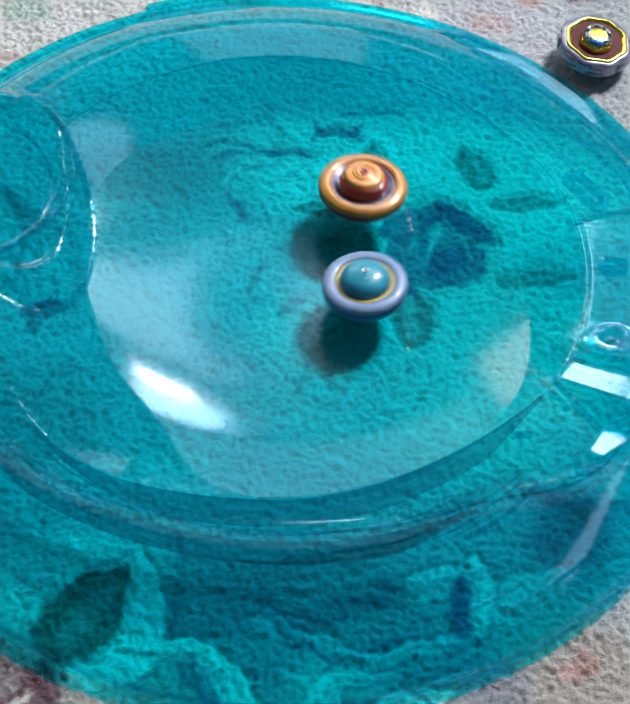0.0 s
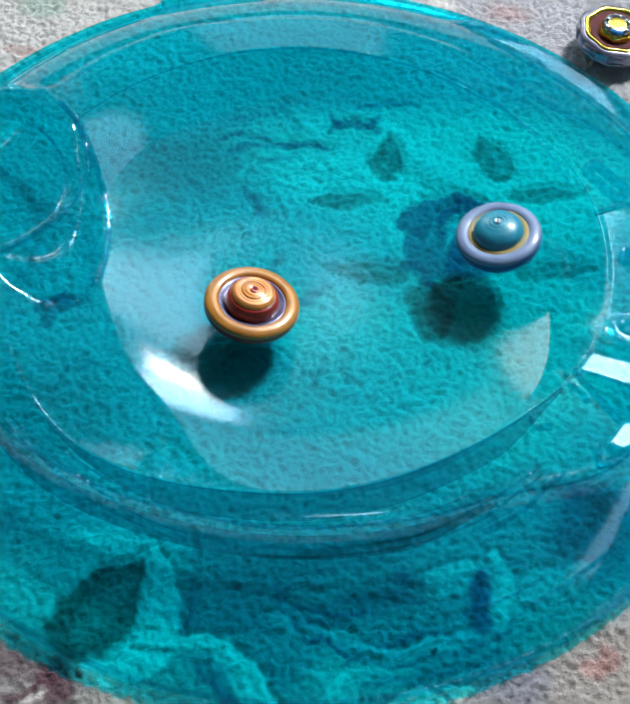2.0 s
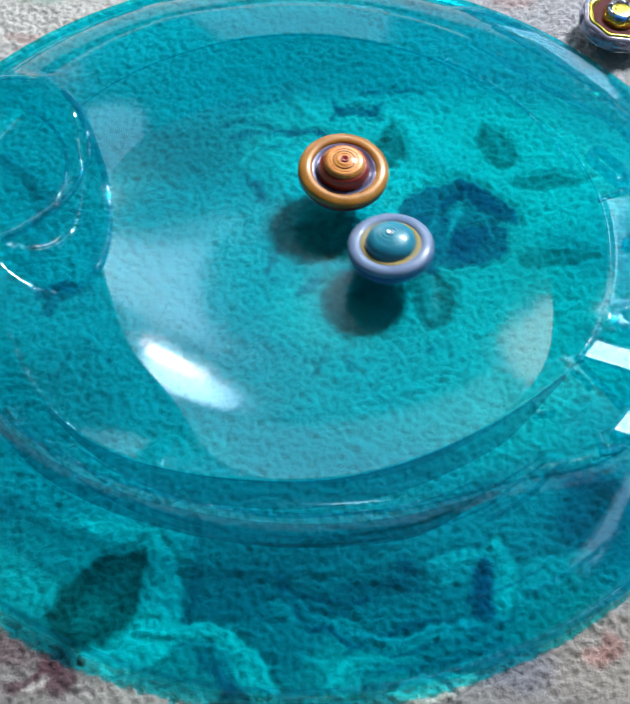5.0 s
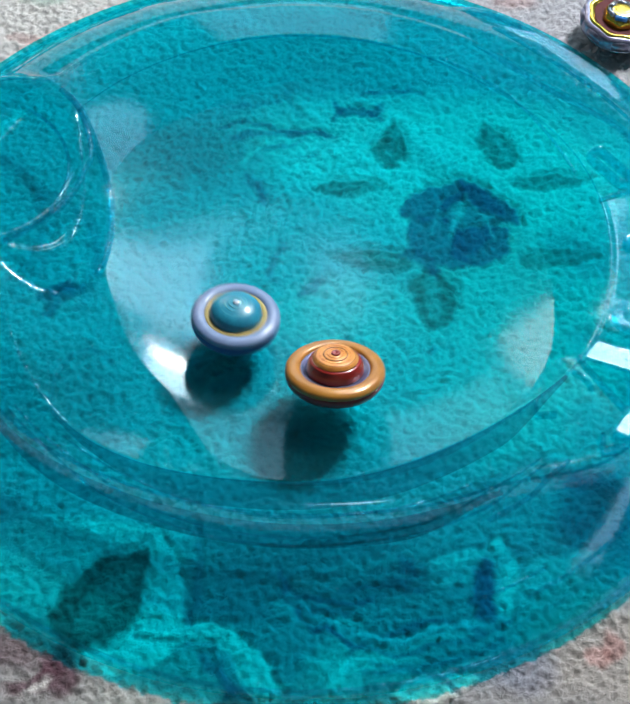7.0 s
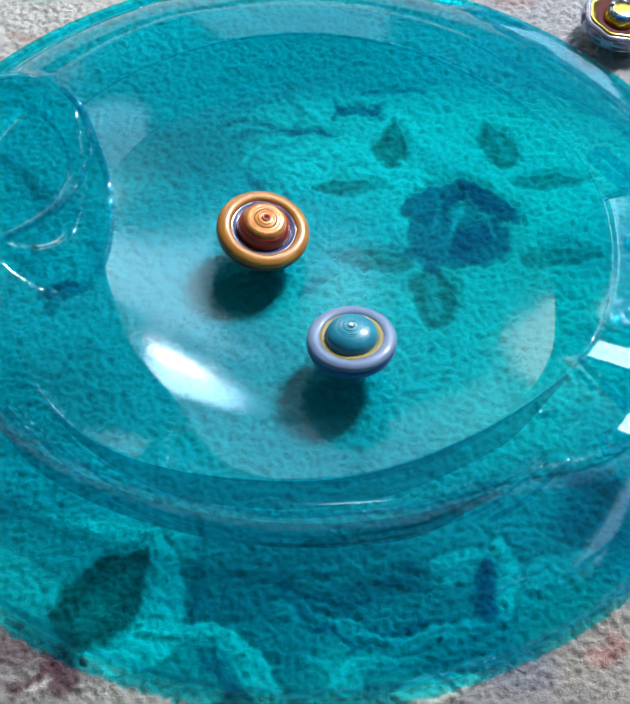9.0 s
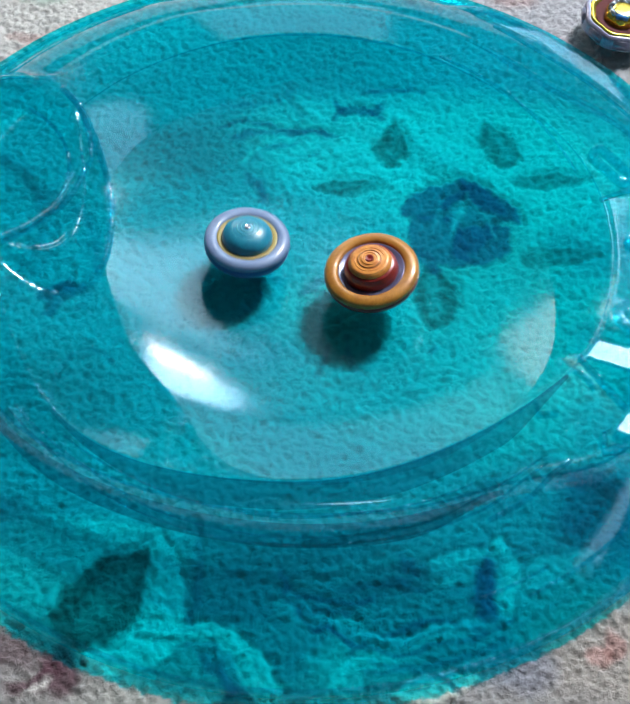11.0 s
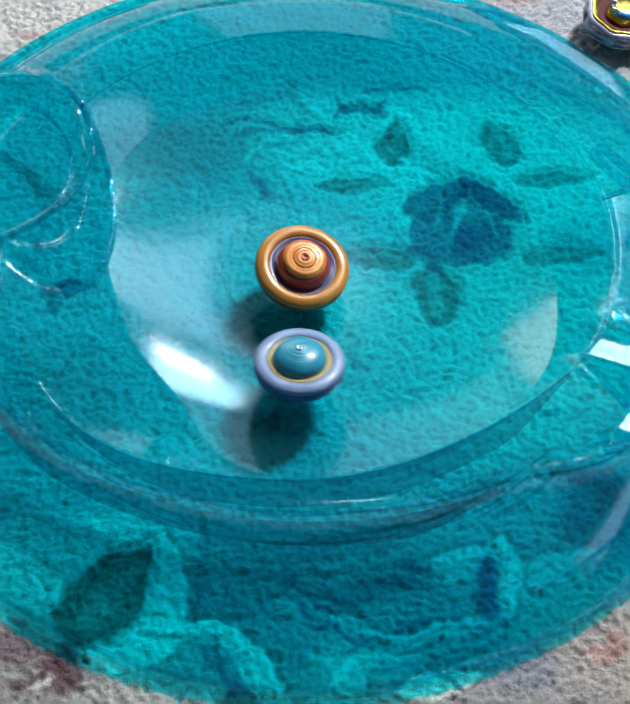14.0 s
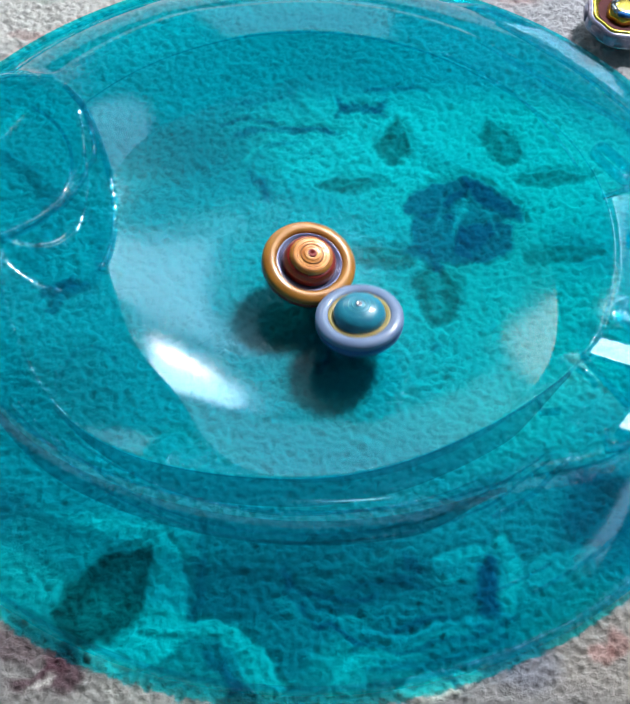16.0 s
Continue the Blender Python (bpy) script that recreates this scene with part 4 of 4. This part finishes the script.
def motions():
    walk(ORANGE, [
        (0.0, stand(0.0409, 0.0584, 0.0, 4.0, 0)),
        (0.1, stand(0.0303, 0.0762, 0.6, 2.8, 72)),
        (0.2, stand(0.0181, 0.0830, 1.2, 1.6, 144)),
        (0.3, stand(0.0051, 0.0821, 1.8, 0.4, 216)),
        (0.4, stand(-0.0078, 0.0800, 2.4, -0.8, 288)),
        (0.5, stand(-0.0208, 0.0807, 3.0, -2.0, 0)),
        (0.6, stand(-0.0355, 0.0800, 3.6, -1.2, 72)),
        (0.7, stand(-0.0517, 0.0755, 4.2, -0.4, 144)),
        (0.8, stand(-0.0676, 0.0685, 4.8, 0.4, 216)),
        (0.9, stand(-0.0839, 0.0597, 5.4, 1.2, 288)),
        (1.0, stand(-0.0867, 0.0557, 6.0, 2.0, 0)),
        (1.1, stand(-0.0838, 0.0539, 6.6, 2.4, 72)),
        (1.2, stand(-0.0840, 0.0482, 7.2, 2.8, 144)),
        (1.3, stand(-0.0817, 0.0430, 7.8, 3.2, 216)),
        (1.4, stand(-0.0707, 0.0359, 8.4, 3.6, 288)),
        (1.5, stand(-0.0502, 0.0262, 9.0, 4.0, 0)),
        (1.6, stand(-0.0242, 0.0141, 8.6, 4.0, 72)),
        (1.7, stand(-0.0003, -0.0032, 8.2, 4.0, 144)),
        (1.8, stand(-0.0247, -0.0095, 7.8, 4.0, 216)),
        (1.9, stand(-0.0313, -0.0193, 7.4, 4.0, 288)),
        (2.0, stand(-0.0254, -0.0283, 7.0, 4.0, 0)),
        (2.1, stand(-0.0207, -0.0373, 6.0, 5.0, 72)),
        (2.2, stand(-0.0151, -0.0483, 5.0, 6.0, 144)),
        (2.3, stand(-0.0096, -0.0594, 4.0, 7.0, 216)),
        (2.4, stand(-0.0074, -0.0697, 3.0, 8.0, 288)),
        (2.5, stand(-0.0063, -0.0735, 2.0, 9.0, 0)),
        (2.6, stand(-0.0064, -0.0750, 2.0, 9.6, 72)),
        (2.7, stand(-0.0058, -0.0753, 2.0, 10.2, 144)),
        (2.8, stand(0.0047, -0.0850, 2.0, 10.8, 216)),
        (2.9, stand(0.0085, -0.0874, 2.0, 11.4, 288)),
        (3.0, stand(0.0098, -0.0866, 2.0, 12.0, 0)),
        (3.1, stand(0.0239, -0.0818, 0.4, 12.6, 72)),
        (3.2, stand(0.0325, -0.0739, -1.2, 13.2, 144)),
        (3.3, stand(0.0380, -0.0694, -2.8, 13.8, 216)),
        (3.4, stand(0.0444, -0.0617, -4.4, 14.4, 288)),
        (3.5, stand(0.0581, -0.0488, -6.0, 15.0, 0)),
        (3.6, stand(0.0695, -0.0331, -6.0, 13.8, 72)),
        (3.7, stand(0.0761, -0.0249, -6.0, 12.6, 144)),
        (3.8, stand(0.0819, -0.0168, -6.0, 11.4, 216)),
        (3.9, stand(0.0854, -0.0074, -6.0, 10.2, 288)),
        (4.0, stand(0.0847, 0.0012, -6.0, 9.0, 0)),
        (4.1, stand(0.0823, 0.0134, -5.5, 6.0, 72)),
        (4.2, stand(0.0780, 0.0235, -5.0, 3.0, 144)),
        (4.5, stand(0.0622, 0.0436, -3.2, -1.8, 216)),
        (4.8, stand(0.0387, 0.0576, -0.5, -5.2, 288)),
        (5.1, stand(0.0092, 0.0578, 4.0, -6.0, 0)),
        (5.4, stand(-0.0208, 0.0402, 7.0, -3.7, 72)),
        (5.7, stand(-0.0377, 0.0068, 9.0, 0.0, 144)),
        (6.0, stand(-0.0354, -0.0370, 9.3, 4.5, 216)),
        (6.3, stand(-0.0232, -0.0703, 7.0, 9.0, 288)),
        (6.4, stand(-0.0159, -0.0792, 7.5, 11.0, 0)),
        (6.5, stand(-0.0135, -0.0864, 8.0, 13.0, 72)),
        (6.6, stand(-0.0091, -0.0904, 5.0, 15.0, 144)),
        (6.7, stand(-0.0016, -0.0930, 2.0, 17.0, 216)),
        (6.8, stand(0.0048, -0.0905, 1.3, 17.3, 288)),
        (6.9, stand(0.0119, -0.0870, 0.7, 17.7, 0)),
        (7.0, stand(0.0183, -0.0836, 0.0, 18.0, 72)),
        (7.1, stand(0.0275, -0.0778, -1.7, 17.3, 144)),
        (7.2, stand(0.0423, -0.0700, -3.3, 16.7, 216)),
        (7.3, stand(0.0493, -0.0600, -5.0, 16.0, 288)),
        (7.4, stand(0.0539, -0.0518, -6.5, 14.0, 0)),
        (7.5, stand(0.0577, -0.0413, -8.0, 12.0, 72)),
        (7.6, stand(0.0578, -0.0299, -8.0, 10.3, 144)),
        (7.7, stand(0.0545, -0.0216, -8.0, 8.7, 216)),
        (7.8, stand(0.0504, -0.0111, -8.0, 7.0, 288)),
        (7.9, stand(0.0462, -0.0022, -8.0, 3.5, 0)),
        (8.0, stand(0.0445, 0.0112, -8.0, 0.0, 72)),
        (8.1, stand(0.0472, 0.0257, -6.7, -1.0, 144)),
        (8.2, stand(0.0425, 0.0326, -5.3, -2.0, 216)),
        (8.3, stand(0.0360, 0.0352, -4.0, -3.0, 288)),
        (8.4, stand(0.0269, 0.0365, -2.7, -4.0, 0)),
        (8.5, stand(0.0188, 0.0346, -1.3, -5.0, 72)),
        (8.6, stand(0.0098, 0.0313, 0.0, -6.0, 144)),
        (8.7, stand(-0.0020, 0.0320, 2.0, -6.5, 216)),
        (8.8, stand(-0.0104, 0.0307, 4.0, -7.0, 288)),
        (8.9, stand(-0.0180, 0.0241, 6.5, -5.5, 0)),
        (9.0, stand(-0.0245, 0.0154, 9.0, -4.0, 72)),
        (9.1, stand(-0.0288, 0.0045, 10.5, -2.0, 144)),
        (9.2, stand(-0.0304, -0.0082, 12.0, 0.0, 216)),
        (9.5, stand(-0.0230, -0.0429, 12.0, 8.0, 288)),
        (9.8, stand(-0.0047, -0.0721, 5.0, 16.0, 0)),
        (10.1, stand(0.0183, -0.0777, -3.0, 18.0, 72)),
        (10.4, stand(0.0402, -0.0598, -9.0, 14.0, 144)),
        (10.7, stand(0.0506, -0.0354, -11.0, 6.0, 216)),
        (11.0, stand(0.0379, -0.0112, -8.0, -1.0, 288)),
        (11.3, stand(0.0196, 0.0001, -4.0, -6.0, 0)),
        (11.4, stand(0.0150, 0.0124, -1.5, -7.0, 72)),
        (11.5, stand(0.0048, 0.0135, 1.0, -8.0, 144)),
        (11.6, stand(-0.0060, 0.0114, 5.0, -7.0, 216)),
        (11.7, stand(-0.0150, 0.0072, 9.0, -6.0, 288)),
        (11.8, stand(-0.0223, -0.0021, 11.5, -3.0, 0)),
        (11.9, stand(-0.0279, -0.0102, 14.0, 0.0, 72)),
        (12.0, stand(-0.0290, -0.0224, 14.0, 3.0, 144)),
        (12.1, stand(-0.0285, -0.0332, 14.0, 6.0, 216)),
        (12.2, stand(-0.0259, -0.0448, 12.5, 8.5, 288)),
        (12.3, stand(-0.0193, -0.0551, 11.0, 11.0, 0)),
        (12.4, stand(-0.0099, -0.0615, 8.0, 14.5, 72)),
        (12.5, stand(-0.0015, -0.0668, 5.0, 18.0, 144)),
        (12.6, stand(0.0091, -0.0667, 2.0, 19.0, 216)),
        (12.7, stand(0.0198, -0.0657, -1.0, 20.0, 288)),
        (12.8, stand(0.0276, -0.0640, -5.0, 18.5, 0)),
        (12.9, stand(0.0378, -0.0569, -9.0, 17.0, 72)),
        (13.0, stand(0.0482, -0.0514, -11.0, 13.5, 144)),
        (13.1, stand(0.0498, -0.0425, -13.0, 10.0, 216)),
        (13.2, stand(0.0551, -0.0356, -12.0, 5.5, 288)),
        (13.3, stand(0.0531, -0.0284, -11.0, 1.0, 0)),
        (13.4, stand(0.0449, -0.0204, -9.0, -2.5, 72)),
        (13.5, stand(0.0342, -0.0158, -7.0, -6.0, 144)),
        (13.6, stand(0.0225, -0.0100, -4.7, -7.7, 216)),
        (13.7, stand(0.0181, -0.0040, -2.3, -9.3, 288)),
        (13.8, stand(0.0154, 0.0011, 0.0, -11.0, 0)),
        (13.9, stand(0.0055, -0.0017, 4.0, -10.0, 72)),
        (14.0, stand(-0.0042, -0.0077, 8.0, -9.0, 144)),
        (14.1, stand(-0.0112, -0.0132, 11.5, -6.5, 216)),
        (14.2, stand(-0.0164, -0.0207, 15.0, -4.0, 288)),
        (14.3, stand(-0.0198, -0.0290, 16.0, 0.5, 0)),
        (14.4, stand(-0.0198, -0.0381, 17.0, 5.0, 72)),
        (14.5, stand(-0.0134, -0.0463, 14.0, 10.0, 144)),
        (14.6, stand(-0.0039, -0.0548, 9.0, 16.0, 216)),
        (14.7, stand(0.0035, -0.0598, 4.5, 18.5, 288)),
        (14.8, stand(0.0116, -0.0605, 0.0, 21.0, 0)),
        (14.9, stand(0.0205, -0.0576, -4.5, 19.0, 72)),
        (15.0, stand(0.0277, -0.0514, -9.0, 17.0, 144)),
        (15.1, stand(0.0323, -0.0439, -10.5, 14.0, 216)),
        (15.2, stand(0.0325, -0.0326, -12.0, 11.0, 288)),
        (15.3, stand(0.0327, -0.0255, -11.0, 6.5, 0)),
        (15.4, stand(0.0445, -0.0078, -10.0, 2.0, 72)),
        (15.5, stand(0.0428, 0.0012, -7.5, -2.5, 144)),
        (15.6, stand(0.0349, 0.0055, -5.0, -7.0, 216)),
        (15.7, stand(0.0256, 0.0063, -2.0, -9.0, 288)),
        (15.8, stand(0.0163, 0.0054, 1.0, -11.0, 0)),
        (15.9, stand(0.0065, 0.0007, 5.5, -10.0, 72)),
        (16.0, stand(-0.0020, -0.0054, 10.0, -9.0, 144)),
    ])
    walk(BLUE_TOP, [
        (0.0, stand(0.0438, -0.0066, -3.5, 3.4, 0)),
        (0.1, stand(0.0262, -0.0148, -2.1, 3.9, 290)),
        (0.2, stand(0.0053, -0.0200, -0.4, 4.2, 220)),
        (0.3, stand(-0.0057, -0.0315, 0.5, 5.0, 150)),
        (0.4, stand(-0.0061, -0.0501, 0.5, 6.2, 80)),
        (0.5, stand(0.0049, -0.0628, -0.4, 7.0, 10)),
        (0.6, stand(0.0239, -0.0612, -1.9, 6.9, 300)),
        (0.7, stand(0.0369, -0.0412, -3.0, 5.6, 230)),
        (0.8, stand(0.0313, -0.0159, -2.5, 4.0, 160)),
        (0.9, stand(0.0099, -0.0000, -0.8, 2.9, 90)),
        (1.0, stand(-0.0167, 0.0008, 1.3, 2.9, 20)),
        (1.1, stand(-0.0399, -0.0121, 3.2, 3.7, 310)),
        (1.2, stand(-0.0446, -0.0385, 3.6, 5.4, 240)),
        (1.3, stand(-0.0299, -0.0642, 2.4, 7.1, 170)),
        (1.4, stand(-0.0017, -0.0749, 0.1, 7.8, 100)),
        (1.5, stand(0.0231, -0.0676, -1.9, 7.3, 30)),
        (1.6, stand(0.0413, -0.0448, -3.3, 5.8, 320)),
        (1.7, stand(0.0464, -0.0177, -3.7, 4.1, 250)),
        (1.8, stand(0.0875, -0.0027, -7.1, 3.1, 180)),
        (1.9, stand(0.1112, 0.0060, -9.0, 2.5, 110)),
        (2.0, stand(0.1050, 0.0165, -8.5, 1.9, 40)),
        (2.1, stand(0.0965, 0.0264, -7.8, 1.2, 330)),
        (2.2, stand(0.0835, 0.0322, -6.7, 0.8, 260)),
        (2.3, stand(0.0607, 0.0360, -4.9, 0.6, 190)),
        (2.4, stand(0.0297, 0.0305, -2.4, 0.9, 120)),
        (2.5, stand(0.0027, 0.0134, -0.2, 2.1, 50)),
        (2.6, stand(-0.0172, -0.0100, 1.4, 3.6, 340)),
        (2.7, stand(-0.0298, -0.0307, 2.4, 4.9, 270)),
        (2.8, stand(-0.0418, -0.0417, 3.4, 5.6, 200)),
        (2.9, stand(-0.0450, -0.0578, 3.6, 6.7, 130)),
        (3.0, stand(-0.0380, -0.0763, 3.1, 7.9, 60)),
        (3.1, stand(-0.0387, -0.0957, 3.1, 9.1, 350)),
        (3.2, stand(-0.0291, -0.1047, 2.4, 9.7, 280)),
        (3.3, stand(-0.0131, -0.1039, 1.1, 9.7, 210)),
        (3.4, stand(0.0063, -0.0862, -0.5, 8.5, 140)),
        (3.5, stand(0.0026, -0.0647, -0.2, 7.1, 70)),
        (3.6, stand(-0.0156, -0.0452, 1.3, 5.9, 0)),
        (3.7, stand(-0.0341, -0.0294, 2.8, 4.8, 290)),
        (3.8, stand(-0.0491, -0.0201, 4.0, 4.2, 220)),
        (3.9, stand(-0.0610, -0.0186, 4.9, 4.1, 150)),
        (4.0, stand(-0.0657, -0.0220, 5.3, 4.4, 80)),
        (4.1, stand(-0.0573, -0.0332, 4.6, 5.1, 10)),
        (4.2, stand(-0.0335, -0.0386, 2.7, 5.4, 300)),
        (4.4, stand(0.0104, -0.0559, -0.8, 6.6, 230)),
        (4.6, stand(0.0433, -0.0557, -3.5, 6.5, 160)),
        (4.8, stand(0.0598, -0.0284, -4.8, 4.8, 90)),
        (5.0, stand(0.0471, 0.0052, -3.8, 2.6, 20)),
        (5.2, stand(0.0123, 0.0135, -1.0, 2.1, 310)),
        (5.4, stand(-0.0193, -0.0169, 1.6, 4.0, 240)),
        (5.6, stand(-0.0234, -0.0523, 1.9, 6.3, 170)),
        (5.8, stand(-0.0058, -0.0789, 0.5, 8.1, 100)),
        (6.0, stand(0.0186, -0.0860, -1.5, 8.5, 30)),
        (6.2, stand(0.0320, -0.0724, -2.6, 7.6, 320)),
        (6.3, stand(0.0319, -0.0613, -2.6, 6.9, 250)),
        (6.4, stand(0.0284, -0.0514, -2.3, 6.3, 180)),
        (6.5, stand(0.0198, -0.0373, -1.6, 5.3, 110)),
        (6.6, stand(0.0059, -0.0224, -0.5, 4.4, 40)),
        (6.7, stand(-0.0095, -0.0197, 0.8, 4.2, 330)),
        (6.8, stand(-0.0266, -0.0184, 2.1, 4.1, 260)),
        (6.9, stand(-0.0361, -0.0289, 2.9, 4.8, 190)),
        (7.0, stand(-0.0326, -0.0451, 2.6, 5.9, 120)),
        (7.1, stand(-0.0190, -0.0518, 1.5, 6.3, 50)),
        (7.2, stand(-0.0134, -0.0470, 1.1, 6.0, 340)),
        (7.3, stand(-0.0088, -0.0370, 0.7, 5.3, 270)),
        (7.4, stand(-0.0069, -0.0227, 0.6, 4.4, 200)),
        (7.5, stand(-0.0102, -0.0063, 0.8, 3.3, 130)),
        (7.6, stand(-0.0192, 0.0011, 1.5, 2.9, 60)),
        (7.7, stand(-0.0285, -0.0027, 2.3, 3.1, 350)),
        (7.8, stand(-0.0251, -0.0191, 2.0, 4.2, 280)),
        (7.9, stand(-0.0078, -0.0281, 0.6, 4.8, 210)),
        (8.0, stand(0.0058, -0.0308, -0.5, 4.9, 140)),
        (8.1, stand(0.0061, -0.0406, -0.5, 5.6, 70)),
        (8.2, stand(0.0122, -0.0470, -1.0, 6.0, 0)),
        (8.3, stand(0.0213, -0.0468, -1.7, 6.0, 290)),
        (8.4, stand(0.0245, -0.0391, -2.0, 5.5, 220)),
        (8.5, stand(0.0253, -0.0336, -2.0, 5.1, 150)),
        (8.6, stand(0.0192, -0.0230, -1.5, 4.4, 80)),
        (8.7, stand(0.0126, -0.0299, -1.0, 4.9, 10)),
        (8.8, stand(0.0105, -0.0464, -0.8, 5.9, 300)),
        (8.9, stand(0.0174, -0.0573, -1.4, 6.6, 230)),
        (9.0, stand(0.0264, -0.0583, -2.1, 6.7, 160)),
        (9.1, stand(0.0304, -0.0506, -2.5, 6.2, 90)),
        (9.2, stand(0.0261, -0.0386, -2.1, 5.4, 20)),
        (9.4, stand(0.0190, -0.0180, -1.5, 4.1, 310)),
        (9.6, stand(-0.0040, 0.0077, 0.3, 2.4, 240)),
        (9.8, stand(-0.0324, -0.0094, 2.6, 3.5, 170)),
        (10.0, stand(-0.0304, -0.0445, 2.5, 5.8, 100)),
        (10.2, stand(-0.0194, -0.0307, 1.6, 4.9, 30)),
        (10.4, stand(-0.0052, -0.0081, 0.4, 3.4, 320)),
        (10.6, stand(0.0027, 0.0124, -0.2, 2.1, 250)),
        (10.8, stand(-0.0150, 0.0207, 1.2, 1.6, 180)),
        (11.0, stand(-0.0300, 0.0063, 2.4, 2.5, 110)),
        (11.2, stand(-0.0192, -0.0198, 1.5, 4.2, 40)),
        (11.3, stand(-0.0067, -0.0344, 0.5, 5.2, 330)),
        (11.4, stand(-0.0001, -0.0548, 0.0, 6.5, 260)),
        (11.5, stand(0.0070, -0.0722, -0.6, 7.6, 190)),
        (11.6, stand(0.0195, -0.0845, -1.6, 8.4, 120)),
        (11.7, stand(0.0339, -0.0849, -2.7, 8.4, 50)),
        (11.8, stand(0.0443, -0.0718, -3.6, 7.6, 340)),
        (11.9, stand(0.0419, -0.0542, -3.4, 6.4, 270)),
        (12.0, stand(0.0326, -0.0379, -2.6, 5.4, 200)),
        (12.1, stand(0.0198, -0.0262, -1.6, 4.6, 130)),
        (12.2, stand(0.0092, -0.0135, -0.7, 3.8, 60)),
        (12.3, stand(-0.0016, 0.0004, 0.1, 2.9, 350)),
        (12.4, stand(-0.0160, 0.0110, 1.3, 2.2, 280)),
        (12.5, stand(-0.0292, 0.0125, 2.4, 2.1, 210)),
        (12.6, stand(-0.0417, 0.0039, 3.4, 2.7, 140)),
        (12.7, stand(-0.0382, -0.0114, 3.1, 3.7, 70)),
        (12.8, stand(-0.0237, -0.0270, 1.9, 4.7, 0)),
        (12.9, stand(-0.0076, -0.0294, 0.6, 4.8, 290)),
        (13.0, stand(-0.0029, -0.0215, 0.2, 4.3, 220)),
        (13.1, stand(0.0037, -0.0168, -0.3, 4.0, 150)),
        (13.2, stand(-0.0063, -0.0018, 0.5, 3.0, 80)),
        (13.3, stand(-0.0187, 0.0055, 1.5, 2.6, 10)),
        (13.4, stand(-0.0316, 0.0049, 2.6, 2.6, 300)),
        (13.5, stand(-0.0397, -0.0046, 3.2, 3.2, 230)),
        (13.6, stand(-0.0311, -0.0217, 2.5, 4.3, 160)),
        (13.7, stand(-0.0221, -0.0321, 1.8, 5.0, 90)),
        (13.8, stand(-0.0203, -0.0527, 1.6, 6.4, 20)),
        (13.9, stand(-0.0131, -0.0654, 1.1, 7.2, 310)),
        (14.0, stand(-0.0005, -0.0757, 0.0, 7.8, 240)),
        (14.1, stand(0.0141, -0.0753, -1.1, 7.8, 170)),
        (14.2, stand(0.0254, -0.0652, -2.0, 7.2, 100)),
        (14.3, stand(0.0326, -0.0519, -2.6, 6.3, 30)),
        (14.4, stand(0.0333, -0.0344, -2.7, 5.2, 320)),
        (14.5, stand(0.0290, -0.0192, -2.3, 4.2, 250)),
        (14.6, stand(0.0219, -0.0050, -1.8, 3.3, 180)),
        (14.7, stand(0.0130, 0.0069, -1.0, 2.5, 110)),
        (14.8, stand(0.0015, 0.0143, -0.1, 2.0, 40)),
        (14.9, stand(-0.0108, 0.0149, 0.9, 2.0, 330)),
        (15.0, stand(-0.0244, 0.0086, 2.0, 2.4, 260)),
        (15.1, stand(-0.0297, -0.0052, 2.4, 3.3, 190)),
        (15.2, stand(-0.0241, -0.0204, 1.9, 4.3, 120)),
        (15.3, stand(-0.0122, -0.0305, 1.0, 4.9, 50)),
        (15.4, stand(-0.0203, -0.0466, 1.6, 6.0, 340)),
        (15.5, stand(-0.0172, -0.0587, 1.4, 6.7, 270)),
        (15.6, stand(-0.0088, -0.0689, 0.7, 7.4, 200)),
        (15.7, stand(0.0036, -0.0741, -0.3, 7.7, 130)),
        (15.8, stand(0.0169, -0.0703, -1.4, 7.5, 60)),
        (15.9, stand(0.0265, -0.0593, -2.1, 6.8, 350)),
        (16.0, stand(0.0287, -0.0453, -2.3, 5.9, 280)),
    ])


motions()
